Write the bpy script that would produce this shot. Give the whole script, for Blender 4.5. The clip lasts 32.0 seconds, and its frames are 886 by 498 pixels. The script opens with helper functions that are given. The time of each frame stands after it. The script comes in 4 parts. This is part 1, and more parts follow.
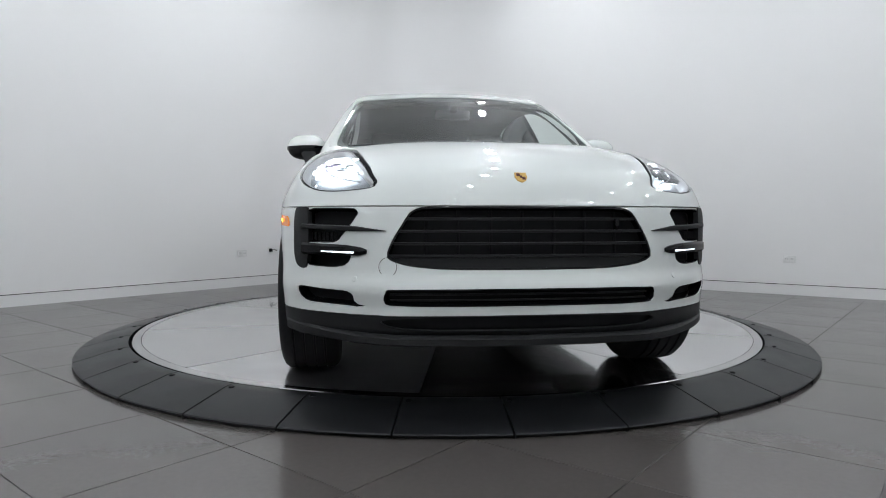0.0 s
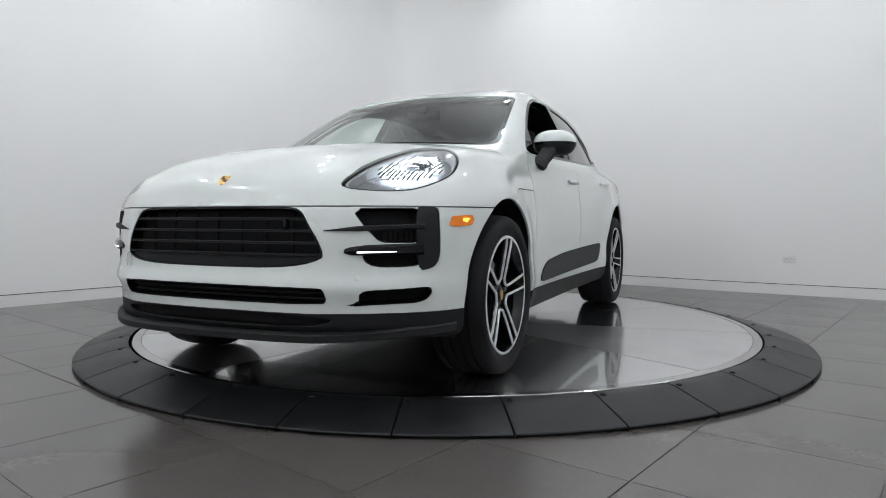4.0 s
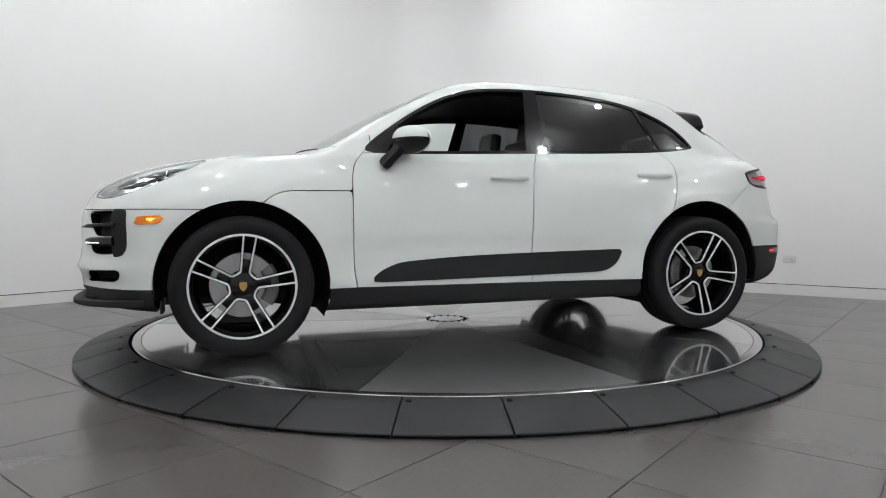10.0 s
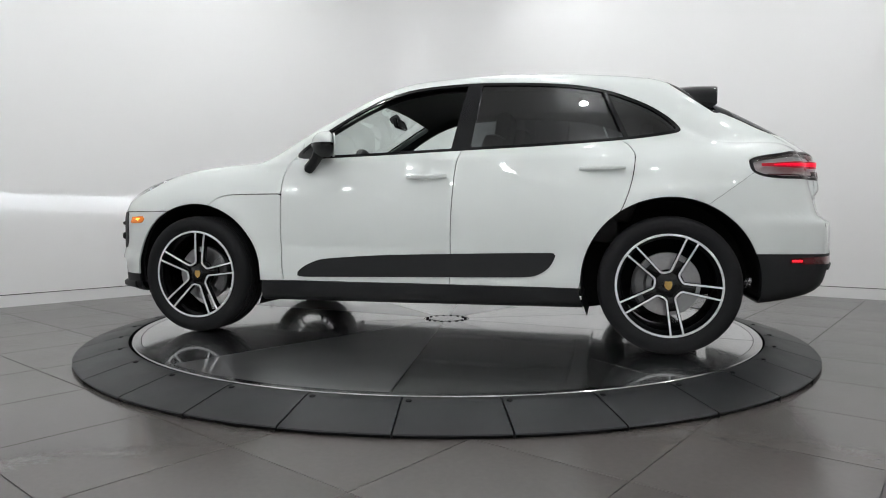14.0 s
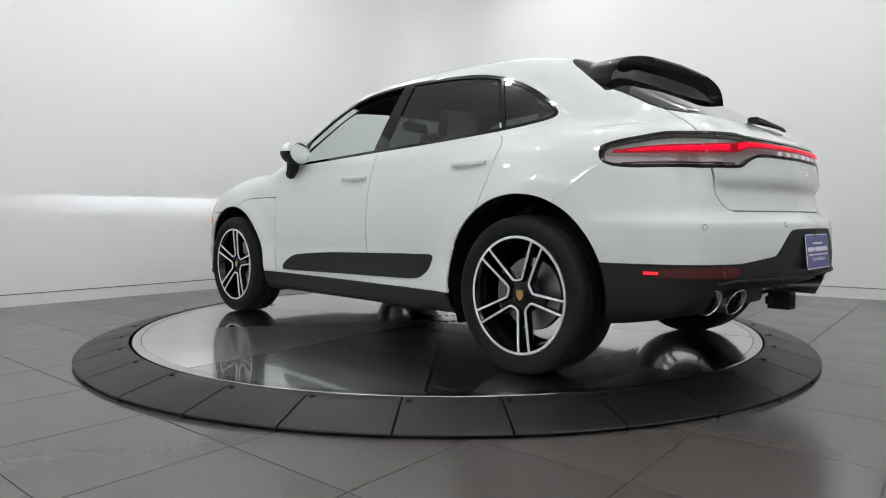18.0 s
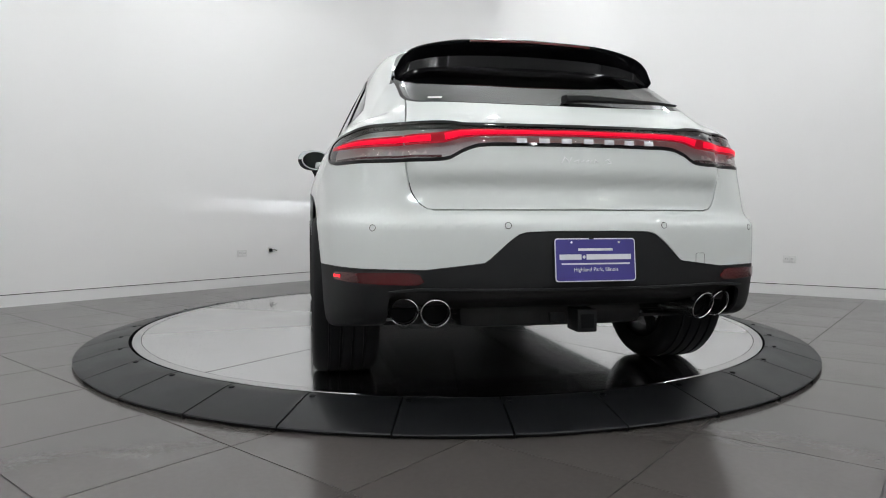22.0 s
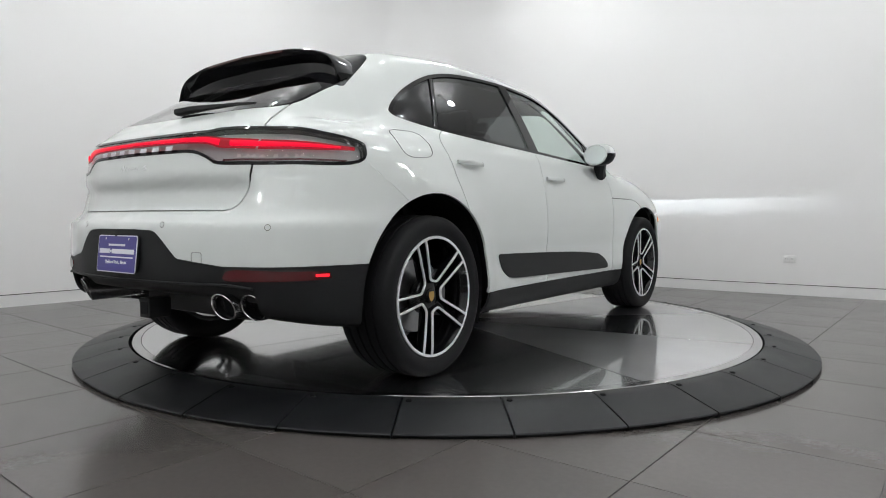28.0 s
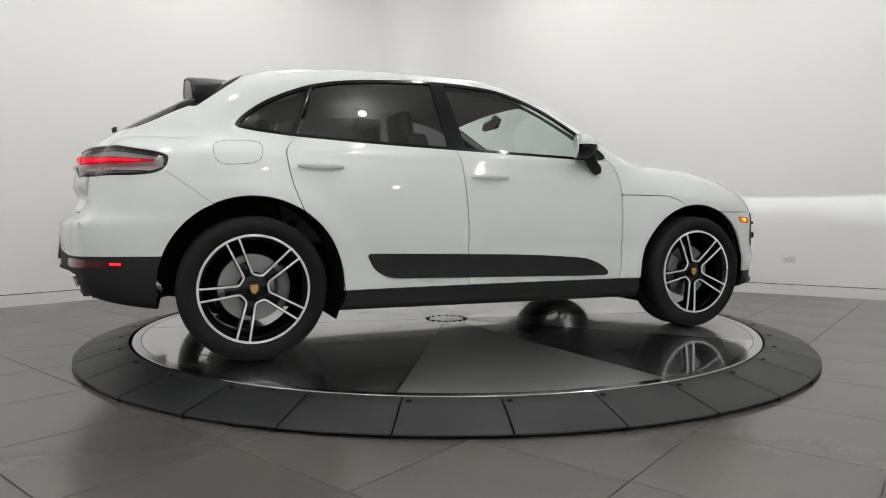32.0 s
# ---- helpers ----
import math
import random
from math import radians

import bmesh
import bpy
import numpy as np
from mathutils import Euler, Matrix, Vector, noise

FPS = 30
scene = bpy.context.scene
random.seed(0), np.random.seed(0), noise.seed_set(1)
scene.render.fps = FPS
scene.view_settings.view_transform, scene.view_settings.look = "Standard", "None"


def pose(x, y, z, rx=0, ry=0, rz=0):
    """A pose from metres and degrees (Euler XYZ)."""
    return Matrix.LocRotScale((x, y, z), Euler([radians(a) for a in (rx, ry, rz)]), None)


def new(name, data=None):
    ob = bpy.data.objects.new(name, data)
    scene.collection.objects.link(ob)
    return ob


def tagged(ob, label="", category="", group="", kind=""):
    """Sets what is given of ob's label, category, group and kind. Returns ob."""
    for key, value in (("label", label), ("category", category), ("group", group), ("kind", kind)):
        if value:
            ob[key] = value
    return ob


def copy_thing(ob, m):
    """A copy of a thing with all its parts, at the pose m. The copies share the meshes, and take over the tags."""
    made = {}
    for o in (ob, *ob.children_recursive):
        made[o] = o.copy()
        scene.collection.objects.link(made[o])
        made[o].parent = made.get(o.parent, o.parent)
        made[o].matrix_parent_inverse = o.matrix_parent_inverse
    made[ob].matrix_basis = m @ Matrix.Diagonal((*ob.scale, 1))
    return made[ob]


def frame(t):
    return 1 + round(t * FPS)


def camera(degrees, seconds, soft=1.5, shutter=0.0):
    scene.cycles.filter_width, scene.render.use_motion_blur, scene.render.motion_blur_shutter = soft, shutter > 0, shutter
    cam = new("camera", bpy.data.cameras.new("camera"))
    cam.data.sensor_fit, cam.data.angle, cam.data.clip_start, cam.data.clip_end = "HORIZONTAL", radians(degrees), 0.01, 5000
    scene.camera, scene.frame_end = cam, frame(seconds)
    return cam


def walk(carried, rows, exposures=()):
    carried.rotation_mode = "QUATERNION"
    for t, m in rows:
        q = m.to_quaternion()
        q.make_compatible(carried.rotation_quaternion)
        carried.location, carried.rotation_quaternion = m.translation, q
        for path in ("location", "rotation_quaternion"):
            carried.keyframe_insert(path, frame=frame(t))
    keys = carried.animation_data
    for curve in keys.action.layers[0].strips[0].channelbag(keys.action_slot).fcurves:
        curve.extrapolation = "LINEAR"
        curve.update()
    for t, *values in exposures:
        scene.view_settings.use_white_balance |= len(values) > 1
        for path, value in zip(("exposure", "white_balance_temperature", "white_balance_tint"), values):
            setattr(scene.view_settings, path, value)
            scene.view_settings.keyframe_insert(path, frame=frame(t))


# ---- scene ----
# ---- camera: it stands still before the turntable ----
cam = camera(68.87, 32.0, soft=1.0)
EYE = pose(0.0, -4.588, 0.712, 90 - 2.682, -0.021, 0.26)
walk(cam, [(0.0, EYE), (32.0, EYE)],
     exposures=[(0.0, -0.10, 6220, 10), (3.0, -0.10, 6250, 10), (6.5, 0.0, 6480, 10), (28.0, 0.0, 6520, 10), (32.0, -0.06, 6820, 10)])

# ---- daylight-white ceiling lamps light a closed room ----
world = bpy.data.worlds.new("world")
world.use_nodes = True
world.node_tree.nodes["Background"].inputs["Color"].default_value = (0.75, 0.78, 0.8, 1)
world.node_tree.nodes["Background"].inputs["Strength"].default_value = 0.05
scene.world = world
LAMP = 139.0       # glow of a ceiling lamp
FLOOR = -0.078     # the room's floor; the table's top is z = 0
TURN0, TURN_RATE = -82.46, -7.968   # the table's turn in degrees, at the start and a second


def turn_at(t):
    return TURN0 + TURN_RATE * t
# ---- materials ----
def material(name, color, rough=.5, metal=0.0, grain=0.0, grain_size=60, stain=0.0, stain_size=2.0, bump=0.0, bump_size=200,
             coat=0.0, glow=None, power=0.0, spec=.5, vary=0.0, aniso=0.0):
    m = bpy.data.materials.new(name)
    m.use_nodes = True
    nt = m.node_tree
    b = nt.nodes["Principled BSDF"]
    b.inputs["Base Color"].default_value = (*color, 1)
    b.inputs["Roughness"].default_value = rough
    b.inputs["Metallic"].default_value = metal
    b.inputs["Specular IOR Level"].default_value = spec
    b.inputs["Coat Weight"].default_value = coat
    b.inputs["Coat Roughness"].default_value = .03
    b.inputs["Anisotropic"].default_value = aniso
    if glow:
        b.inputs["Emission Color"].default_value = (*glow, 1)
        b.inputs["Emission Strength"].default_value = power
    if grain or stain or bump or vary:
        tc = nt.nodes.new("ShaderNodeTexCoord")
        value = None

        def noise_tex(size, detail):
            n = nt.nodes.new("ShaderNodeTexNoise")
            n.inputs["Scale"].default_value = size
            n.inputs["Detail"].default_value = detail
            nt.links.new(tc.outputs["Object"], n.inputs["Vector"])
            return n

        def maths(op, a, c):
            q = nt.nodes.new("ShaderNodeMath")
            q.operation = op
            for i, w in enumerate((a, c)):
                if isinstance(w, (int, float)):
                    q.inputs[i].default_value = w
                else:
                    nt.links.new(w, q.inputs[i])
            return q.outputs[0]

        value = 1.0
        for amount, size, detail in ((grain, grain_size, 4), (stain, stain_size, 3)):
            if amount:
                n = noise_tex(size, detail)
                value = maths("MULTIPLY", value, maths("ADD", maths("MULTIPLY", n.outputs["Fac"], 2 * amount), 1 - amount))
        if vary:
            info = nt.nodes.new("ShaderNodeObjectInfo")
            value = maths("MULTIPLY", value, maths("ADD", maths("MULTIPLY", info.outputs["Random"], 2 * vary), 1 - vary))
        if value != 1.0:
            h = nt.nodes.new("ShaderNodeHueSaturation")
            h.inputs["Color"].default_value = (*color, 1)
            nt.links.new(value, h.inputs["Value"])
            nt.links.new(h.outputs["Color"], b.inputs["Base Color"])
            if stain:
                n = noise_tex(stain_size * 1.7, 5)
                nt.links.new(maths("ADD", maths("MULTIPLY", n.outputs["Fac"], rough * .5), rough * .75), b.inputs["Roughness"])
        if bump:
            n = noise_tex(bump_size, 3)
            k = nt.nodes.new("ShaderNodeBump")
            k.inputs["Strength"].default_value = bump
            k.inputs["Distance"].default_value = .002
            nt.links.new(n.outputs["Fac"], k.inputs["Height"])
            nt.links.new(k.outputs["Normal"], b.inputs["Normal"])
    return m


def glass(name, tint, gloss=1.0, rough=0.0, base=.055):
    """A thin pane: tinted see-through with a mirror gloss that grows at a slant."""
    m = bpy.data.materials.new(name)
    m.use_nodes = True
    nt = m.node_tree
    nt.nodes.remove(nt.nodes["Principled BSDF"])
    see, shine = nt.nodes.new("ShaderNodeBsdfTransparent"), nt.nodes.new("ShaderNodeBsdfGlossy")
    see.inputs["Color"].default_value = (*tint, 1)
    shine.inputs["Roughness"].default_value = rough
    shine.inputs["Color"].default_value = (gloss, gloss, gloss, 1)
    face, mix = nt.nodes.new("ShaderNodeLayerWeight"), nt.nodes.new("ShaderNodeMixShader")
    face.inputs["Blend"].default_value = .5
    steep, amount = nt.nodes.new("ShaderNodeMath"), nt.nodes.new("ShaderNodeMath")
    steep.operation, amount.operation = "POWER", "MULTIPLY_ADD"
    steep.inputs[1].default_value = 5.0
    amount.inputs[1].default_value, amount.inputs[2].default_value = .93, base
    nt.links.new(face.outputs["Facing"], steep.inputs[0])
    nt.links.new(steep.outputs[0], amount.inputs[0])
    nt.links.new(amount.outputs[0], mix.inputs[0])
    nt.links.new(see.outputs[0], mix.inputs[1])
    nt.links.new(shine.outputs[0], mix.inputs[2])
    nt.links.new(mix.outputs[0], nt.nodes["Material Output"].inputs[0])
    return m


PAINT = material("white_paint", (.705, .737, .722), .35, spec=.06, coat=1.0, stain=.012, stain_size=1.2)
GLOSS = material("gloss_black", (.005, .005, .006), .06, spec=.28)
PLASTIC = material("matte_black_plastic", (.011, .0115, .0125), .55, spec=.28, grain=.15, grain_size=300, bump=.15, bump_size=900)
DARK = material("dark_cavity", (.005, .005, .006), .7, spec=.2, grain=.2, grain_size=30)
UNDER = material("underbody_black", (.012, .012, .013), .6, grain=.3, grain_size=12)
CLEAR = glass("clear_glass", (.86, .93, .90))
SHIELD = glass("windscreen_glass", (.80, .88, .85), base=.075)
TINT = glass("tinted_glass", (.10, .105, .11))
REAR_TINT = glass("rear_tinted_glass", (.26, .27, .275), base=.15)
LENS = glass("clear_lens", (.93, .94, .95))
SMOKE = glass("smoked_lens", (.80, .77, .77))
RUBBER = material("tyre_rubber", (.0095, .0095, .0105), .66, spec=.18, grain=.2, grain_size=90, bump=.2, bump_size=260)
RIM = material("rim_gloss_black", (.005, .005, .0055), .12, spec=.40)
MACHINED = material("machined_alloy", (.80, .81, .82), .32, metal=.35, grain=.05, grain_size=200)
CHROME = material("chrome", (.80, .80, .82), .12, metal=1.0)
STEEL = material("brake_steel", (.40, .40, .41), .34, metal=1.0, grain=.12, grain_size=80)
CALIPER = material("caliper_grey", (.15, .15, .155), .45, metal=.4, grain=.15)
GOLD = material("gold_crest", (.62, .40, .13), .32, metal=.8, grain=.2, grain_size=400)
CREST_DARK = material("crest_dark_enamel", (.09, .018, .012), .3, grain=.2, grain_size=300)
AMBER = material("amber_lens", (.80, .21, .008), .25, coat=.5, grain=.15, grain_size=160, glow=(1, .28, .02), power=.06)
AMBER_LIT = material("lit_amber", (.8, .3, .03), .3, glow=(1, .45, .05), power=3.0)
RED_LIT = material("lit_red_bar", (.20, .003, .010), .3, spec=.15, grain=.3, grain_size=120, glow=(1, .002, .030), power=.17)
RED_HOT = material("lit_red_core", (.3, .003, .012), .3, spec=.15, grain=.12, grain_size=160, glow=(1, .003, .040), power=.80)
RED_SPOT = material("lit_red_marker", (.3, .004, .01), .3, glow=(1, .01, .02), power=2.2)
RED_DIM = material("red_lens", (.075, .005, .007), .2, coat=.5, grain=.2, grain_size=90)
LED = material("white_led", (.9, .9, .9), .3, glow=(.86, .94, 1), power=2.0)
BEAM = material("headlamp_beam", (.9, .9, .9), .3, glow=(.88, .95, 1), power=290000.0)
# lights the lamp lens and the added plates that imitate its glare
GLARE = material("headlamp_lens_and_glare_glow", (.9, .9, .9), .3, glow=(.84, .94, 1), power=9.0)
HOUSING = material("lamp_housing_grey", (.20, .205, .212), .38, metal=.3,
                   grain=.2, grain_size=40)
BOWL = material("tail_lamp_bowl", (.48, .48, .485), .35, metal=.3, grain=.15, grain_size=50)
STEEL_PIPE = material("satin_pipe", (.55, .55, .56), .26, metal=1.0, grain=.08, grain_size=60)
MIRROR = material("mirror_glass", (.85, .87, .88), .02, metal=1.0)
CABIN = material("dark_cabin_trim", (.020, .020, .021), .65, grain=.2, grain_size=60)
LEATHER = material("black_leather", (.026, .025, .025), .5, grain=.2, grain_size=140, bump=.25, bump_size=300)
PAPER = material("white_paper", (.78, .78, .76), .7, grain=.05)
PLATE = material("blue_plate", (.055, .045, .26), .35, grain=.05, grain_size=60)
LETTER = material("white_lettering", (.80, .80, .84), .45)
DISC = material("brushed_steel_plate", (.50, .50, .505), .23, metal=1.0, stain=.18, stain_size=2.6, grain=.06, grain_size=120, vary=.14, aniso=.35, coat=1.0)
DISC.node_tree.nodes["Principled BSDF"].inputs["Coat IOR"].default_value = 2.0
DISC.node_tree.nodes["Principled BSDF"].inputs["Coat Roughness"].default_value = .055
nt = DISC.node_tree     # brushed along the middle of each wedge plate
plate_of, polish = nt.nodes.new("ShaderNodeObjectInfo"), nt.nodes.new("ShaderNodeMath")
polish.operation = "MULTIPLY_ADD"      # each plate is worn to a sheen of its own
polish.inputs[1].default_value, polish.inputs[2].default_value = .24, .12
nt.links.new(plate_of.outputs["Random"], polish.inputs[0])
nt.links.new(polish.outputs[0], nt.nodes["Principled BSDF"].inputs["Roughness"])
way, turned = nt.nodes.new("ShaderNodeCombineXYZ"), nt.nodes.new("ShaderNodeVectorTransform")
way.inputs[0].default_value = 1.0
turned.vector_type, turned.convert_from, turned.convert_to = "VECTOR", "OBJECT", "WORLD"
nt.links.new(way.outputs[0], turned.inputs[0])
nt.links.new(turned.outputs[0], nt.nodes["Principled BSDF"].inputs["Tangent"])
DISC_RIM = material("polished_disc_edge", (.52, .52, .52), .14, metal=1.0, grain=.08, grain_size=90)
MAT = material("black_rubber_mat", (.0105, .0112, .0125), .42, spec=.28, stain=.28, stain_size=2.6, grain=.10, grain_size=70, bump=.15, bump_size=400, vary=.10)
TILE = material("grey_porcelain_tile", (.091, .082, .0775), .20, stain=.12, stain_size=1.3, grain=.08, grain_size=45, bump=.06, bump_size=120, vary=.045)
GROUT = material("dark_grout", (.055, .053, .050), .85, grain=.2, grain_size=90)
WALL = material("satin_white_wall", (.845, .84, .835), .42, stain=.015, stain_size=.6, bump=.03, bump_size=160)
BASE = material("white_baseboard", (.80, .795, .79), .4, grain=.02, grain_size=50)
CEIL = material("white_ceiling", (.84, .84, .84), .8, grain=.02, grain_size=20)
SOCKET = material("outlet_white", (.74, .74, .73), .4)
LAMP_GLOW = material("ceiling_lamp_glow", (.9, .9, .9), .5, glow=(.965, .99, 1.0), power=LAMP)
# ---- building blocks ----
def mesh_of(name, v, f, mat, smooth=True, sharp=35):
    me = bpy.data.meshes.new(name)
    v = np.asarray(v, float)
    if isinstance(f, np.ndarray):
        n, k = f.shape
        me.vertices.add(len(v))
        me.vertices.foreach_set("co", v.astype(np.float32).ravel())
        me.loops.add(n * k)
        me.loops.foreach_set("vertex_index", f.astype(np.int32).ravel())
        me.polygons.add(n)
        me.polygons.foreach_set("loop_start", np.arange(0, n * k, k, dtype=np.int32))
        me.update(calc_edges=True)
    else:
        me.from_pydata([tuple(q) for q in v], [], f)
    if smooth:
        me.shade_smooth()
        if sharp:
            me.set_sharp_from_angle(angle=radians(sharp))
    me.materials.append(mat)
    return me


def part(name, vf, mat, parent, label="", smooth=True, sharp=35):
    """One mesh object under a thing or a part."""
    ob = new(name, vf if isinstance(vf, bpy.types.Mesh) else mesh_of(name, vf[0], vf[1], mat, smooth, sharp))
    ob.parent = parent
    return tagged(ob, label)


def merge(*pieces):
    vs, fs, n = [], [], 0
    for v, f in pieces:
        vs.append(np.asarray(v, float))
        fs += [tuple(int(i) + n for i in q) for q in f]
        n += len(v)
    return np.concatenate(vs), fs


def box(cx, cy, cz, sx, sy, sz, b=.004, turn=None):
    """A box with bevelled edges, centred at cx, cy, cz."""
    bm = bmesh.new()
    bmesh.ops.create_cube(bm, size=1)
    bmesh.ops.scale(bm, vec=(sx, sy, sz), verts=bm.verts)
    if b:
        bmesh.ops.bevel(bm, geom=bm.edges[:], offset=min(b, .45 * min(sx, sy, sz)), segments=2, affect="EDGES", profile=.6)
    if turn is not None:
        bmesh.ops.transform(bm, matrix=turn, verts=bm.verts)
    bm.verts.index_update()
    v = np.array([q.co[:] for q in bm.verts]) + (cx, cy, cz)
    f = [tuple(q.index for q in p.verts) for p in bm.faces]
    bm.free()
    return v, f


def lathe(profile, n=48, axis="y"):
    """A body turned round an axis from (radius, height) points."""
    a = np.arange(n) * 2 * np.pi / n
    pr = np.array(profile, float)
    c, s = np.cos(a)[None], np.sin(a)[None]
    r, h = pr[:, :1], np.repeat(pr[:, 1:2], n, 1)
    xyz = {"y": (r * c, h, -r * s), "z": (r * c, r * s, h), "x": (h, r * c, r * s)}[axis]
    v = np.stack(xyz, -1).reshape(-1, 3)
    f = []
    for i in range(len(pr) - 1):
        for j in range(n):
            k = (j + 1) % n
            f.append((i * n + j, i * n + k, (i + 1) * n + k, (i + 1) * n + j))
    return v, f


def sweep(path, wide, high, up=(0, 0, 1), closed=False):
    """A bar with a chamfered section that follows a path; wide across, high along up."""
    p = np.array(path, float)
    n = len(p)
    t = np.roll(p, -1, 0) - np.roll(p, 1, 0) if closed else np.gradient(p, axis=0)
    t /= np.linalg.norm(t, axis=1)[:, None] + 1e-12
    u = np.tile(np.array(up, float), (n, 1))
    side = np.cross(t, u)
    side /= np.linalg.norm(side, axis=1)[:, None] + 1e-9
    u = np.cross(side, t)
    w, h = np.broadcast_to(wide, n), np.broadcast_to(high, n)
    sec = [(-.5, -.3), (-.3, -.5), (.3, -.5), (.5, -.3), (.5, .3), (.3, .5), (-.3, .5), (-.5, .3)]
    v = np.concatenate([p[:, None] + side[:, None] * np.array([q[0] for q in sec])[None, :, None] * w[:, None, None]
                        + u[:, None] * np.array([q[1] for q in sec])[None, :, None] * h[:, None, None]])
    v = v.reshape(-1, 3)
    f = []
    for i in range(n if closed else n - 1):
        for j in range(8):
            k, i2 = (j + 1) % 8, (i + 1) % n
            f.append((i * 8 + j, i * 8 + k, i2 * 8 + k, i2 * 8 + j))
    if not closed:
        f += [tuple(range(7, -1, -1)), tuple(range((n - 1) * 8, n * 8))]
    return v, f


def moved(vf, m):
    v = np.asarray(vf[0], float)
    m = np.array(m)
    return v @ m[:3, :3].T + m[:3, 3], vf[1]


def slab(outline, z0, z1):
    """A flat plate between two heights over a closed outline."""
    n = len(outline)
    v = [(x, y, z0) for x, y in outline] + [(x, y, z1) for x, y in outline]
    f = [tuple(range(n - 1, -1, -1)), tuple(range(n, 2 * n))]
    f += [(i, (i + 1) % n, n + (i + 1) % n, n + i) for i in range(n)]
    return v, f


# ---- the room ----
def arc_corner(a, c, b, r, n=10):
    """Points of a rounded corner at c between the lines to a and b."""
    a, c, b = (np.array(q, float) for q in (a, c, b))
    u, w = (a - c) / np.linalg.norm(a - c), (b - c) / np.linalg.norm(b - c)
    half = np.arccos(np.clip(u @ w, -1, 1)) / 2
    d = r / np.tan(half)
    p0, p1 = c + u * d, c + w * d
    mid = c + (u + w) / np.linalg.norm(u + w) * r / np.sin(half)
    t0, t1 = (np.arctan2(*(q - mid)[::-1]) for q in (p0, p1))
    dt = (t1 - t0 + np.pi) % (2 * np.pi) - np.pi
    return [tuple(mid + r * np.array((np.cos(t0 + dt * k / n), np.sin(t0 + dt * k / n)))) for k in range(n + 1)]


HEIGHT = 3.9
LEFT, CORNER, BEND, RIGHT = (-9.2, -5.06), (-.40, 5.23), (3.05, 2.47), (10.0, -2.1)
back_line = [LEFT] + arc_corner(LEFT, CORNER, BEND, .9, 16) + arc_corner(CORNER, BEND, RIGHT, 6.0) + [RIGHT]
front_line = [RIGHT, (10.0, -8.5), (-9.2, -8.5), LEFT]


def wall_strip(line, z0, z1, thick, inward=0.0):
    """A standing wall along a line, with its inner face moved inward."""
    p = np.array(line)
    t = np.gradient(p, axis=0)
    t /= np.linalg.norm(t, axis=1)[:, None]
    nrm = np.stack([t[:, 1], -t[:, 0]], 1)
    a, b = p + nrm * inward, p - nrm * thick
    n = len(p)
    v = np.concatenate([np.c_[q, np.full(n, z)] for q in (a, b) for z in (z0, z1)])
    f = []
    for i in range(n - 1):
        j = i + 1
        f += [(i, j, n + j, n + i), (2 * n + j, 2 * n + i, 3 * n + i, 3 * n + j),
              (n + i, n + j, 3 * n + j, 3 * n + i), (j, i, 2 * n + i, 2 * n + j)]
    f += [(0, n, 3 * n, 2 * n), (n - 1, 3 * n - 1, 4 * n - 1, 2 * n - 1)]
    return v, f


def structure(name, vf, mat, label, category, smooth=False):
    ob = new(name, mesh_of(name, vf[0], vf[1], mat, smooth))
    return tagged(ob, label, category, kind="structure")


structure("wall_back", wall_strip(back_line, FLOOR + .112, HEIGHT, .15), WALL, "smooth white satin wall with a softly rounded corner", "wall", True)
structure("wall_front", wall_strip(front_line, FLOOR, HEIGHT, .15), WALL, "plain white wall that closes the showroom", "wall")
structure("wall_foot", wall_strip(back_line, FLOOR, FLOOR + .112, .15, -.02), DARK, "dark shadow gap above the baseboard", "wall")
structure("baseboard", wall_strip(back_line, FLOOR, FLOOR + .104, .02, .003), BASE, "low white baseboard along the wall foot", "baseboard", True)
structure("ceiling", ([(-9.4, -8.7, HEIGHT), (10.2, -8.7, HEIGHT), (10.2, 5.6, HEIGHT), (-9.4, 5.6, HEIGHT),
                       (-9.4, -8.7, HEIGHT + .2), (10.2, -8.7, HEIGHT + .2), (10.2, 5.6, HEIGHT + .2), (-9.4, 5.6, HEIGHT + .2)],
                      [(3, 2, 1, 0), (4, 5, 6, 7), (0, 1, 5, 4), (1, 2, 6, 5), (2, 3, 7, 6), (3, 0, 4, 7)]), CEIL, "flat white showroom ceiling", "ceiling")
floor = structure("floor", ([(-9.4, -8.7, FLOOR - .004), (10.2, -8.7, FLOOR - .004), (10.2, 5.6, FLOOR - .004), (-9.4, 5.6, FLOOR - .004),
                             (-9.4, -8.7, FLOOR - .2), (10.2, -8.7, FLOOR - .2), (10.2, 5.6, FLOOR - .2), (-9.4, 5.6, FLOOR - .2)],
                            [(0, 1, 2, 3), (7, 6, 5, 4), (4, 5, 1, 0), (5, 6, 2, 1), (6, 7, 3, 2), (7, 4, 0, 3)]), GROUT, "grey tiled showroom floor with thin dark joints", "floor")

